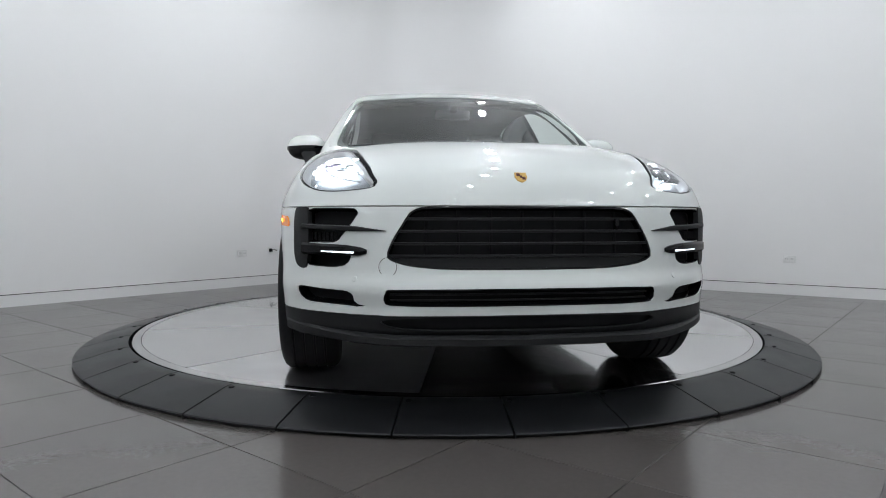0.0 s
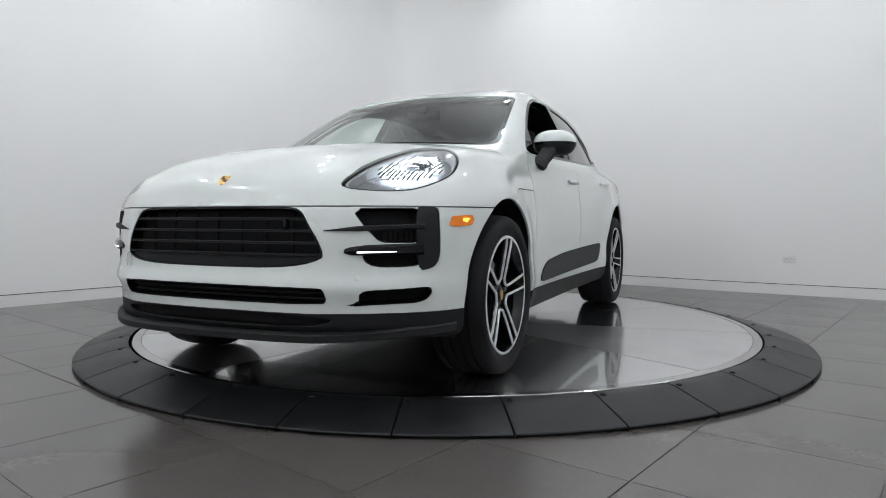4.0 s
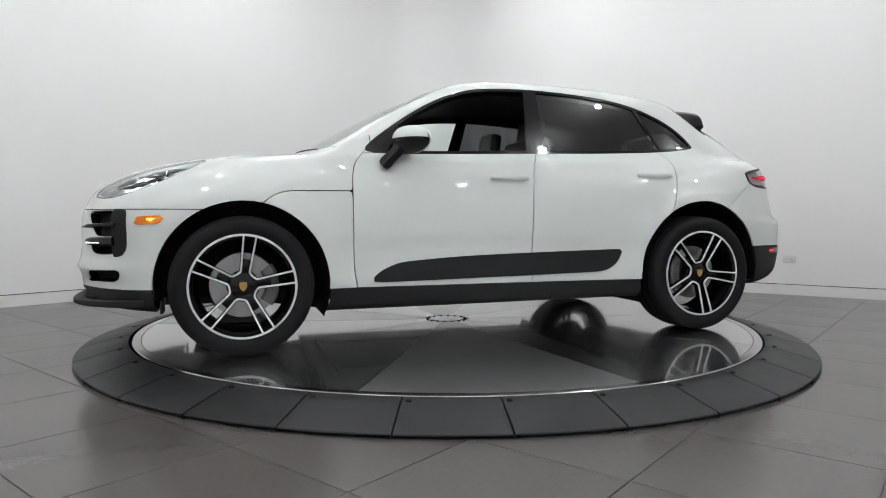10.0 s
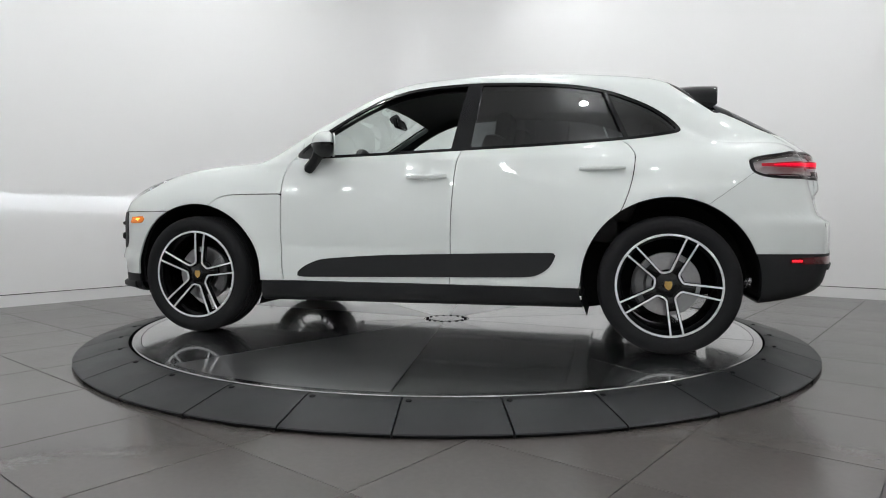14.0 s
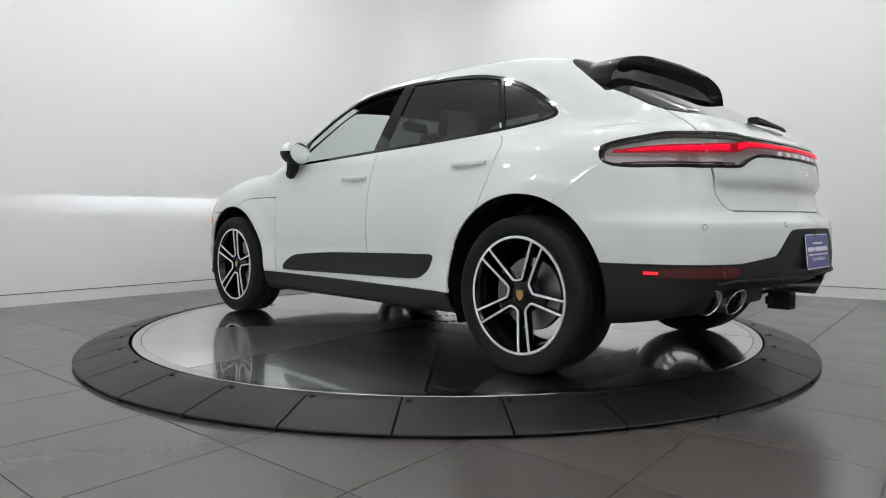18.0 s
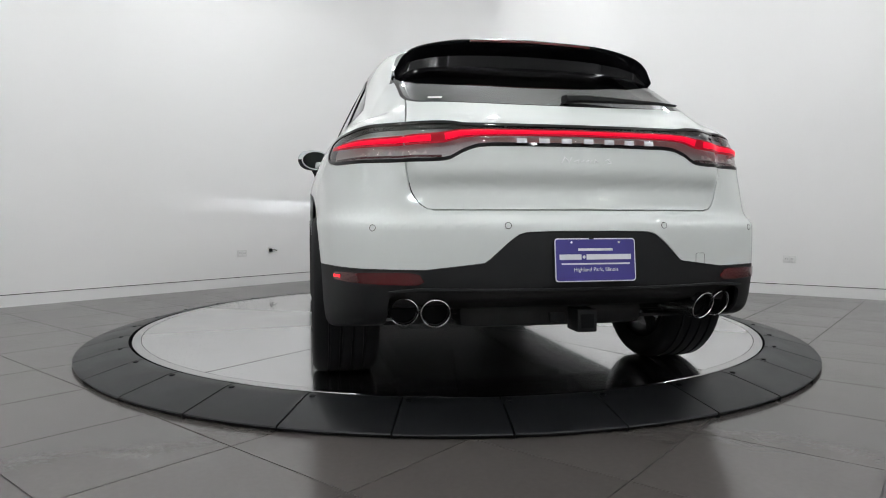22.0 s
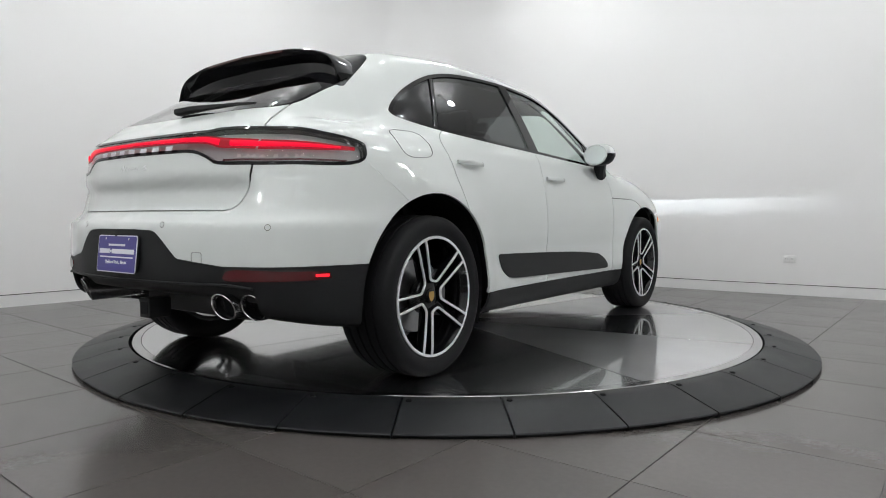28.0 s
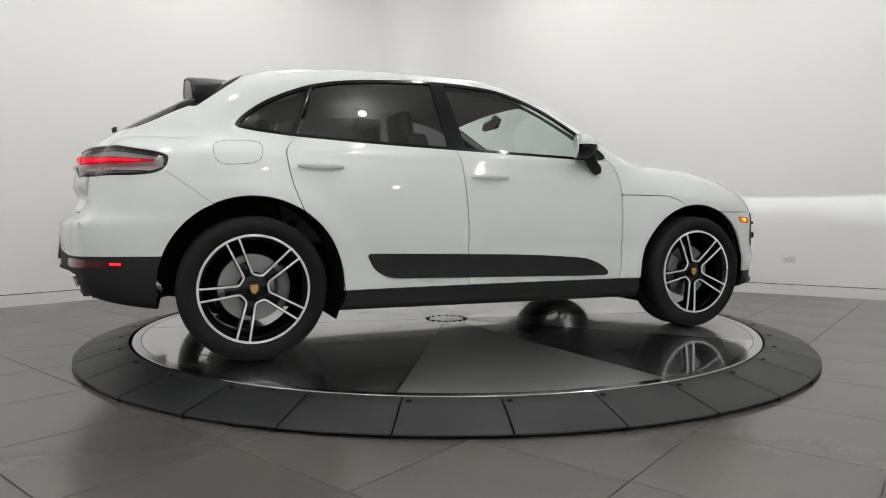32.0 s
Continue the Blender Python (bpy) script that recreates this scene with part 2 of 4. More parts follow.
# square tiles, laid at a slant to the view
STEP_U, STEP_W, TURN = .598, .592, radians(51)
tile_mesh = mesh_of("tile", *box(0, 0, -.008, STEP_U - .004, STEP_W - .004, .016, .0012), TILE, False)
far_v, far_f = [], []
for i in range(-26, 28):
    for j in range(-26, 28):
        u, w = -.279 + STEP_U * (i + .5), -1.136 + STEP_W * (j + .5)
        x = math.sin(TURN) * u + math.cos(TURN) * w
        y = -math.cos(TURN) * u + math.sin(TURN) * w
        if not (-9.2 < x < 10 and -8.4 < y < 5.3) or y > 5.5 + 1.17 * (x + .2) or y > 5.4 - .78 * x + max(0, x - 3) * .12:
            continue
        if math.hypot(x, y) < 1.75:
            continue
        if abs(x) < 5.2 and -3.6 < y < 3.4:
            ob = new("tile", tile_mesh)
            ob.matrix_basis = pose(x, y, FLOOR, 0, 0, -90 + 51)
            ob.parent = floor
        else:
            v, f = moved(box(0, 0, -.008, STEP_U - .004, STEP_W - .004, .016, 0), pose(x, y, FLOOR, 0, 0, -90 + 51))
            n = len(far_v)
            far_v += [tuple(q) for q in v]
            far_f += [tuple(k + n for k in q) for q in f]
far = tagged(new("tile_field", mesh_of("tile_field", far_v, far_f, TILE, False)), kind="stuff")
far.parent = floor


def wall_outlet(x, y, z, a, label):
    top = tagged(new("wall_outlet"), label, "outlet")
    part("cover_plate", box(0, -.004, 0, .118, .008, .076, .003), SOCKET, top)
    for dx in (-.026, .026):
        part("socket", box(dx, -.010, 0, .036, .006, .052, .002), BASE, top)
        for k in (-.008, .008):
            part("slot", box(dx + k, -.0135, .004, .004, .003, .014, 0), DARK, top)
    top.matrix_basis = pose(x, y, z, 0, 0, a)
    return top


wall_outlet(-2.377, 2.918, .307, 49.5, "white double wall outlet low on the wall")
wall_outlet(3.568, 2.130, .294, -33.3, "white double wall outlet low on the wall")
jack = tagged(new("wall_jack"), "small black plug with a short cable on the wall", "wall jack")
part("plug", box(0, -.015, 0, .034, .03, .040, .006), DARK, jack)
part("cable", sweep([(.01, -.02, 0), (.04, -.026, .006), (.065, -.022, .0), (.085, -.016, -.006)], .008, .008), DARK, jack)
jack.matrix_basis = pose(-2.127, 3.210, .332, 0, 0, 49.5)


# each ceiling lamp is a small glowing globe on a short stem
def ceiling_lamp():
    top = tagged(new("ceiling_lamp"), "small round glowing white globe lamp below the ceiling", "ceiling lamp", "ceiling lamps")
    part("canopy", lathe([(0, 0), (.055, 0), (.055, -.012), (.045, -.022), (.010, -.024), (.010, -.20)], 16, "z"), SOCKET, top)
    part("globe", lathe([(.0005, -.19)] + [(.055 * math.sin(k * math.pi / 8), -.245 + .055 * math.cos(k * math.pi / 8)) for k in range(1, 8)] + [(.0005, -.30)], 12, "z"), LAMP_GLOW, top)
    return top


first = ceiling_lamp()
spots = [(x, y) for y in (-7.2, -5.9, -4.6, -3.3, -2.0, -.7, .6, 1.8, 2.8) for x in (-5.7, -3.6, -1.5, .6, 2.7, 4.9)
         if y < 3.7 + 1.17 * x and y < 3.7 - .78 * x]
for k, (x, y) in enumerate(spots):
    m = pose(x, y, HEIGHT - .001)
    if k:
        copy_thing(first, m)
    else:
        first.matrix_basis = m

# ---- the turntable ----
ring = tagged(new("turntable_ring"), "ring of black rubber mats round the turntable", "turntable ring")
SEAM = math.radians(360 / 33)


def ring_mat():
    n = 6
    r = [(2.040, .000), (2.075, .000), (2.10, -.004), (2.310, -.055), (2.317, -.058), (2.320, -.062), (2.306, FLOOR + .002)]
    v, f = [], []
    for k in range(n + 1):
        a = .0035 + (SEAM - .0035) * k / n
        v += [(q * math.cos(a), q * math.sin(a), z) for q, z in r]
    m = len(r)
    for k in range(n):
        for j in range(m - 1):
            f.append((k * m + j, k * m + j + 1, (k + 1) * m + j + 1, (k + 1) * m + j))
    for k in (0, n):
        lo = len(v)
        v += [(q * math.cos(.0035 + (SEAM - .0035) * k / n), q * math.sin(.0035 + (SEAM - .0035) * k / n), FLOOR) for q, z in r]
        for j in range(m - 1):
            e = (k * m + j, k * m + j + 1, lo + j + 1, lo + j)
            f.append(e if k else e[::-1])
    return v, f


mat_mesh = mesh_of("mat", *ring_mat(), MAT, True, 20)
bolt_mesh = mesh_of("bolt", *lathe([(0, .004), (.011, .004), (.013, .001), (.013, -.004)], 12, "z"), DARK)
for k in range(33):
    ob = new("mat", mat_mesh)
    ob.matrix_basis = pose(0, 0, 0, 0, 0, -84 + k * 360 / 33)
    ob.parent = ring
    a = radians(-84 + k * 360 / 33 + .9)
    b = new("bolt", bolt_mesh)
    b.matrix_basis = pose(2.088 * math.cos(a), 2.088 * math.sin(a), -.002)
    b.parent = ring

table = tagged(new("turntable"), "brushed steel turntable disc in wedge plates", "turntable")
SECTOR = math.radians(36)


def wedge():
    n, radii = 14, (.16, 1.975)
    a = [-SECTOR / 2 + .003 + (SECTOR - .006) * k / n for k in range(n + 1)]
    v = [(r * math.cos(q), r * math.sin(q), z) for z in (0, -.02) for r in radii for q in a]
    m = n + 1
    f = [(k, m + k, m + k + 1, k + 1) for k in range(n)]
    f += [(m + k, 3 * m + k, 3 * m + k + 1, m + k + 1) for k in range(n)]
    f += [(0, 2 * m, 3 * m, m), (n, m + n, 3 * m + n, 2 * m + n)]
    return v, f


wedge_mesh = mesh_of("wedge_plate", *wedge(), DISC, False)
for k in range(10):
    ob = new("wedge_plate", wedge_mesh)
    ob.matrix_basis = pose(0, 0, 0, 0, 0, 43.3 + 36 * k)
    ob.parent = table
part("edge_band", lathe([(1.978, -.02), (1.978, .0005), (2.022, .0005), (2.026, -.003), (2.026, -.06)], 160, "z"), DISC_RIM, table, "polished steel edge band")
part("hub_plate", lathe([(0, .0012), (.115, .0012), (.118, -.001), (.155, -.001), (.157, -.02)], 48, "z"), DISC_RIM, table)
part("underframe", lathe([(0, -.021), (2.00, -.021), (2.00, -.07), (0, -.07)], 64, "z"), DARK, table)
seam_mesh = mesh_of("seam_strip", *box(1.065, 0, -.0043, 1.81, .005, .0095, .001), DISC_RIM, False)
for k in range(10):
    ob = new("seam_strip", seam_mesh)
    ob.matrix_basis = pose(0, 0, 0, 0, 0, 25.3 + 36 * k)
    ob.parent = table
stud = mesh_of("stud", *lathe([(0, .005), (.008, .005), (.010, .002), (.010, -.002)], 8, "z"), DARK)
for k in range(16):
    ob = new("stud", stud)
    ob.matrix_basis = pose(.137 * math.cos(k * math.pi / 8), .137 * math.sin(k * math.pi / 8), 0)
    ob.parent = table
# ---- the car's form: smooth fields, x forward, y to its left, z up from the table ----
def curve(*knots):
    """A smooth curve through (u, v) knots without overshoot, as a fast table."""
    u, v = np.array(knots, float).T
    d, h = np.diff(v) / np.diff(u), np.diff(u)
    m = np.zeros(len(u))
    m[0], m[-1] = d[0], d[-1]
    for i in range(1, len(u) - 1):
        if d[i - 1] * d[i] > 0:
            w1, w2 = 2 * h[i] + h[i - 1], h[i] + 2 * h[i - 1]
            m[i] = (w1 + w2) / (w1 / d[i - 1] + w2 / d[i])
    us = np.linspace(u[0], u[-1], 1500)
    k = np.clip(np.searchsorted(u, us) - 1, 0, len(u) - 2)
    s = (us - u[k]) / h[k]
    vs = (v[k] * (1 + 2 * s) * (1 - s) ** 2 + h[k] * m[k] * s * (1 - s) ** 2
          + v[k + 1] * s * s * (3 - 2 * s) + h[k] * m[k + 1] * s * s * (s - 1))
    return lambda q: np.interp(q, us, vs)


def smax(a, b, k):
    h = np.maximum(k - np.abs(a - b), 0) / k
    return np.maximum(a, b) + h * h * k / 4


def smin(a, b, k):
    return -smax(-a, -b, k)


AXLE, TYRE_R = 1.4035, 0.3725
nose_plan = curve((0, 2.272), (.25, 2.266), (.446, 2.246), (.586, 2.186), (.7, 2.115), (.80, 2.03), (.86, 1.96), (.91, 1.87), (.95, 1.70), (1.05, 1.2))
nose_tilt = curve((.1, .10), (.22, .06), (.30, .02), (.38, .012), (.455, -.012), (.52, .006), (.64, .008), (.757, 0), (.80, .006), (.95, .03))
bonnet_top = curve((-2.5, .90), (-2.25, 1.02), (-1.9, 1.13), (-1.4, 1.150), (-.5, 1.150), (.3, 1.145), (.7, 1.115), (.99, 1.105), (1.41, 1.085), (1.65, 1.06), (1.82, 1.025), (1.98, .978), (2.1, .925), (2.196, .867), (2.25, .80), (2.285, .70), (2.32, .5))
flank_plan = curve((-2.4, .82), (-2.0, .900), (-1.75, .932), (-1.45, .950), (-1.15, .942), (-.8, .926), (-.3, .908), (.3, .900), (.8, .903), (1.1, .918), (1.4, .930), (1.75, .925), (2.1, .90))
flank_tumble = curve((.05, -.13), (.2, -.045), (.30, -.008), (.38, .0), (.47, -.005), (.53, -.006), (.575, -.002), (.62, .002), (.68, .003), (.76, .0), (.84, -.008), (.91, -.020), (.98, -.037), (1.06, -.061), (1.15, -.116), (1.3, -.24))
tail_plan = curve((0, 2.348), (.3, 2.325), (.6, 2.245), (.77, 2.175), (.87, 2.045), (.925, 1.88), (.96, 1.6), (1.05, 1.1))
tail_step = curve((.1, .22), (.24, .12), (.32, .05), (.42, .012), (.50, 0), (.64, .001), (.690, .006), (.708, .026), (.725, .050), (.75, .066), (.80, .080), (.91, .108), (1.0, .124), (1.06, .138), (1.10, .166), (1.14, .222), (1.17, .275), (1.20, .335), (1.25, .43), (1.35, .60), (1.45, .78))
keel = curve((-2.4, .40), (-2.2, .345), (-1.9, .285), (-1.5, .25), (-.9, .23), (.9, .215), (1.8, .24), (2.3, .27))
roof_top = curve((-2.2, 1.30), (-1.8, 1.43), (-1.6, 1.485), (-1.45, 1.520), (-1.135, 1.567), (-.78, 1.594), (-.43, 1.603), (-.06, 1.592), (.12, 1.570), (.387, 1.482), (.692, 1.335), (.95, 1.190), (1.10, 1.100), (1.3, .94), (1.5, .70), (2.5, -.6))
cabin_plan = curve((-2.2, .60), (-1.95, .680), (-1.7, .745), (-1.5, .785), (-1.2, .818), (-.7, .842), (0, .848), (.7, .832), (1.1, .80), (1.4, .76))


def lower_body(x, a, z):
    sweep = 2.272 - nose_plan(a)
    lid = .07 * np.exp(-(a / .62) ** 4) * np.clip((-x - 1.7) / .25, 0, 1)
    top = (z - bonnet_top(x + .8 * sweep) - lid + .05 * (a / .85) ** 2.6) * .8
    front = x - nose_plan(a) + nose_tilt(z)
    rear = -x - tail_plan(a) + tail_step(z)
    wheel = np.minimum(np.hypot(x - AXLE, z - .36), np.hypot(x + AXLE, z - .37))
    flare = .020 * np.exp(-((wheel - .46) / .085) ** 2) * np.clip((z - .2) / .2, 0, 1)
    side = a - flank_plan(x) - flank_tumble(z) - flare
    ends = np.maximum(front, rear)
    f = smax(side, ends, .10)
    f = smax(f, top, .13)
    return smax(f, keel(x) - z, .05)


def cabin(x, a, z):
    bow = np.clip((x - .1) / .4, 0, 1)
    top = (z - roof_top(x + .13 * a * a * bow) + .090 * a * a) * .9
    h = np.maximum(z, 1.05) - 1.08
    side = (a - cabin_plan(x) + .40 * h + .20 * h * np.abs(h)) * .92
    glass = (z - 1.363 - .58 * (x + 1.693) - .40 * np.maximum(.034 - (x + 1.876) ** 2, -.03) + .075 * (np.minimum(a, .72) / .62) ** 8) * .86
    f = smax(top, glass, .03)
    f = smax(f, side, .07)
    f = smax(f, -.04 - x - tail_plan(a) + tail_step(z), .03)
    return smax(f, .85 - z, .05)


def car_field(x, y, z):
    a = np.sqrt(y * y + 1e-6)
    return smin(lower_body(x, a, z), cabin(x, a, z), .045)


def field_of(v):
    return car_field(v[:, 0], v[:, 1], v[:, 2])


def slope_of(v, e=1e-3):
    g = np.empty_like(v)
    for k in range(3):
        d = np.zeros(3)
        d[k] = e
        g[:, k] = (field_of(v + d) - field_of(v - d)) / (2 * e)
    return g


def settle(v, level=0.0, times=4):
    """Move points along the field's slope onto the given level."""
    for _ in range(times):
        g = slope_of(v)
        v = v - g * ((field_of(v) - level) / np.maximum((g * g).sum(1), .05))[:, None]
    return v


def net(h=.02):
    """The car's whole skin as a triangle net with about h metres between points."""
    ax = [np.arange(lo, hi, h) for lo, hi in ((-2.46, 2.40), (-1.05, 1.05 + h / 2), (.14, 1.70))]
    g = car_field(ax[0][:, None, None], ax[1][None, :, None], ax[2][None, None, :])
    inside = g < 0
    n = [len(q) - 1 for q in ax]
    corner = [(i, j, k) for i in (0, 1) for j in (0, 1) for k in (0, 1)]
    cut = lambda b, c: b[c[0]:c[0] + n[0], c[1]:c[1] + n[1], c[2]:c[2] + n[2]]
    some = np.zeros(n, int)
    for c in corner:
        some += cut(inside, c)
    cells = np.argwhere((some > 0) & (some < 8))
    total, count = np.zeros((len(cells), 3)), np.zeros(len(cells))
    for c in corner:
        for k in range(3):
            if c[k] == 0:
                d = list(c)
                d[k] = 1
                ga, gb = (g[tuple((cells + np.array(q)).T)] for q in (c, d))
                hit = (ga < 0) != (gb < 0)
                s = np.where(hit, ga / np.where(hit, ga - gb, 1), 0)
                p = cells + np.array(c, float)
                p[:, k] += s
                total += p * hit[:, None]
                count += hit
    v = total / count[:, None] * h + np.array([q[0] for q in ax])
    number = -np.ones(n, int)
    number[tuple(cells.T)] = np.arange(len(cells))
    tris = []
    for k in range(3):
        i, j = (k + 1) % 3, (k + 2) % 3
        lo, hi = [slice(None)] * 3, [slice(None)] * 3
        lo[k], hi[k] = slice(0, -1), slice(1, None)
        e = np.argwhere(inside[tuple(lo)] != inside[tuple(hi)])
        e = e[(e[:, i] > 0) & (e[:, j] > 0) & (e[:, i] < n[i]) & (e[:, j] < n[j])]
        quad = []
        for di, dj in ((-1, -1), (0, -1), (0, 0), (-1, 0)):
            q = e.copy()
            q[:, i] += di
            q[:, j] += dj
            quad.append(number[tuple(q.T)])
        quad = np.array(quad).T
        out = inside[tuple(e.T)]
        quad = np.where(out[:, None], quad, quad[:, ::-1])
        tris += [quad[:, (0, 1, 2)], quad[:, (0, 2, 3)]]
    v = settle(v)
    return v, np.concatenate(tris)


def clip(v, t, keep):
    """What of a triangle net lies where keep(v) is above zero, with clean cut edges."""
    f = keep(v)
    pos = f > 0
    num = pos[t].sum(1)
    whole = t[num == 3]
    new_v, out = [v], [whole]
    base = len(v)
    for want in (1, 2):
        s = t[num == want]
        if not len(s):
            continue
        odd = pos[s] if want == 1 else ~pos[s]
        r = odd.argmax(1)
        i0 = s[np.arange(len(s)), r]
        i1 = s[np.arange(len(s)), (r + 1) % 3]
        i2 = s[np.arange(len(s)), (r + 2) % 3]
        ids = []
        for j in (i1, i2):
            lo, hi = np.minimum(i0, j), np.maximum(i0, j)
            w = (f[lo] / (f[lo] - f[hi]))[:, None]
            new_v.append(v[lo] + (v[hi] - v[lo]) * w)
            ids.append(base + np.arange(len(s)))
            base += len(s)
        a, b = ids
        if want == 1:
            out.append(np.stack([i0, a, b], 1))
        else:
            out += [np.stack([a, i1, i2], 1), np.stack([a, i2, b], 1)]
    v, t = np.concatenate(new_v), np.concatenate(out)
    used = np.unique(t)
    v = v[used]
    t = np.searchsorted(used, t)
    key = np.round(v * 2e5).astype(np.int64)
    _, first, back = np.unique(key, axis=0, return_index=True, return_inverse=True)
    back = back.reshape(-1)
    v, t = v[first], back[t]
    good = (t[:, 0] != t[:, 1]) & (t[:, 1] != t[:, 2]) & (t[:, 0] != t[:, 2])
    return v, t[good]


def rounded(points, times=3):
    """A closed outline with its corners rounded off."""
    p = np.array(points, float)
    for _ in range(times):
        q = np.roll(p, -1, 0)
        p = np.stack([.78 * p + .22 * q, .22 * p + .78 * q], 1).reshape(-1, 2)
    return p


def inside_of(outline, px, py):
    """How far points lie inside a closed outline (below zero: outside)."""
    best, wind = np.full(len(px), 9.0), np.zeros(len(px), bool)
    for (ax, ay), (bx, by) in zip(outline, np.roll(outline, -1, 0)):
        dx, dy = bx - ax, by - ay
        s = np.clip(((px - ax) * dx + (py - ay) * dy) / (dx * dx + dy * dy + 1e-12), 0, 1)
        best = np.minimum(best, np.hypot(px - ax - s * dx, py - ay - s * dy))
        if dy:
            wind ^= ((ay > py) != (by > py)) & (px < ax + (py - ay) / dy * dx)
    return np.where(wind, best, -best)
# ---- the car ----
car = tagged(new("car"), "white compact luxury suv with black trim standing on the turntable", "car")
SKIN = net(.02)
GAP = .0026


def X(v):
    return v[:, 0]


def A(v):
    return np.abs(v[:, 1])


def Z(v):
    return v[:, 2]


# outlines on the flanks (x, z), on the nose and tail (y, z)
WINDOWS = rounded([(.79, 1.068), (.70, 1.160), (.535, 1.278), (.39, 1.370), (.25, 1.440), (.08, 1.495), (-.10, 1.514), (-.33, 1.521), (-.56, 1.512), (-.76, 1.497),
                   (-.93, 1.476), (-1.09, 1.437), (-1.22, 1.384), (-1.335, 1.324), (-1.43, 1.252), (-1.478, 1.195), (-1.455, 1.172), (-1.22, 1.140), (-.75, 1.113), (-.27, 1.098), (.23, 1.080)], 2)
HEADLAMP = rounded([(2.150, .826), (2.08, .814), (2.01, .820), (1.928, .846), (1.827, .882), (1.728, .930), (1.625, .988), (1.565, 1.024), (1.72, 1.008), (1.908, .960), (2.05, .905), (2.125, .858)], 2)
BLADE = rounded([(.748, .362), (.683, .424), (.60, .460), (.548, .473), (.214, .498), (-.212, .511), (-.60, .5215), (-.770, .525), (-.812, .526), (-.824, .520), (-.815, .49), (-.785, .437), (-.72, .398), (-.65, .388), (-.213, .379), (.548, .363)], 2)
GRILLE = rounded([(-.365, .757), (0, .757), (.365, .757), (.418, .742), (.45, .69), (.483, .638), (.507, .582), (.50, .560), (.43, .538), (.30, .525), (0, .523), (-.30, .525), (-.43, .538), (-.50, .560), (-.507, .582), (-.483, .638), (-.45, .69), (-.418, .742)], 1)
SLOT = rounded([(-.50, .457), (0, .457), (.50, .457), (.515, .446), (.518, .405), (.50, .390), (0, .388), (-.50, .390), (-.518, .405), (-.515, .446)], 1)
INTAKE = rounded([(-.56, .352), (.56, .352), (.48, .298), (-.48, .298)], 2)
VENT_UP = rounded([(.592, .750), (.700, .752), (.808, .752), (.808, .690), (.808, .620), (.74, .620), (.685, .622), (.659, .655), (.632, .688)], 1)
VENT_LOW = rounded([(.630, .580), (.70, .580), (.808, .580), (.808, .533), (.75, .529), (.69, .529), (.655, .537), (.635, .555)], 1)
FLAP = rounded([(.792, .757), (.815, .757), (.838, .757), (.852, .745), (.856, .66), (.856, .571), (.846, .531), (.825, .519), (.804, .517), (.795, .57), (.792, .65)], 1)
CORNER_INTAKE = rounded([(.628, .444), (.74, .449), (.850, .456), (.836, .415), (.807, .391), (.73, .389), (.63, .386), (.57, .378), (.515, .374), (.515, .384), (.57, .389), (.620, .397)], 1)
DARK_TAIL = rounded([(-1.2, .535), (-.405, .530), (-.27, .655), (-.22, .668), (.22, .668), (.27, .655), (.405, .530), (1.2, .535), (1.2, .05), (-1.2, .05)], 1)

TAIL_RECESS = rounded([(-.705, .40), (-.700, .435), (-.66, .452), (0, .458), (.66, .452), (.700, .435), (.705, .40), (.70, .10), (-.70, .10)], 1)
lamp_top = curve((0, 1.055), (18, 1.055), (23, 1.056), (26, 1.064), (34, 1.067), (42, 1.062), (48, 1.045), (53, 1.030), (55.5, 1.016), (57.5, .985))
lamp_low = curve((0, .972), (17, .971), (20, .968), (23, .950), (26, .921), (30, .917), (38, .917), (48, .917), (53, .925), (55.6, .944), (57.5, .985))
bar_top = curve((0, 1.033), (23, 1.031), (28, 1.020), (36, 1.013), (45, 1.003), (53, .992), (60, .99))
bar_low = curve((0, 1.009), (18, 1.006), (23, 1.001), (27, .982), (36, .976), (45, .973), (53, .978), (60, .98))


def round_tail(v):
    return np.degrees(np.arctan2(A(v), -(X(v) + 1.2)))


def in_windows(v):
    return np.where(A(v) > .3, inside_of(WINDOWS, X(v), Z(v)), -1)


def in_headlamp(v):
    return np.where((A(v) > .45) & (X(v) > 1.4), inside_of(HEADLAMP, X(v), Z(v)), -1)


def in_taillamp(v):
    q = round_tail(v)
    return np.where(X(v) < -1.6, np.minimum(np.minimum(lamp_top(q) - Z(v), Z(v) - lamp_low(q)), (56.3 - q) * .016), -1)


def on_nose(outline, both=False):
    return lambda v: np.where(X(v) > 1.7, inside_of(outline, A(v) if both else v[:, 1], Z(v)), -1)


in_grille, in_slot, in_intake = on_nose(GRILLE), on_nose(SLOT), on_nose(INTAKE)
in_vent_up, in_vent_low, in_flap, in_corner = (on_nose(q, True) for q in (VENT_UP, VENT_LOW, FLAP, CORNER_INTAKE))


def in_dark_tail(v):
    return np.where(X(v) < -1.6, inside_of(DARK_TAIL, v[:, 1], Z(v)), -1)


screen_base = curve((0, 1.075), (.3, 1.065), (.6, 1.01), (.8, .90), (1, .7))


def in_screen(v):
    x, a = X(v), A(v)
    edge = .738 - .245 * (.95 - x) * .75
    f = smin(smin((screen_base(a) - x) * .6, (edge - a), .05), x - .325 + .06 * a * a, .06)
    return np.where(Z(v) > 1.05, f, -1)


def in_rear_glass(v):
    x, a, z = X(v), A(v), Z(v)
    return smin(smin((z - 1.148 - .03 * a * a) * 1.2, .612 - a, .07), -1.60 - x, .02)


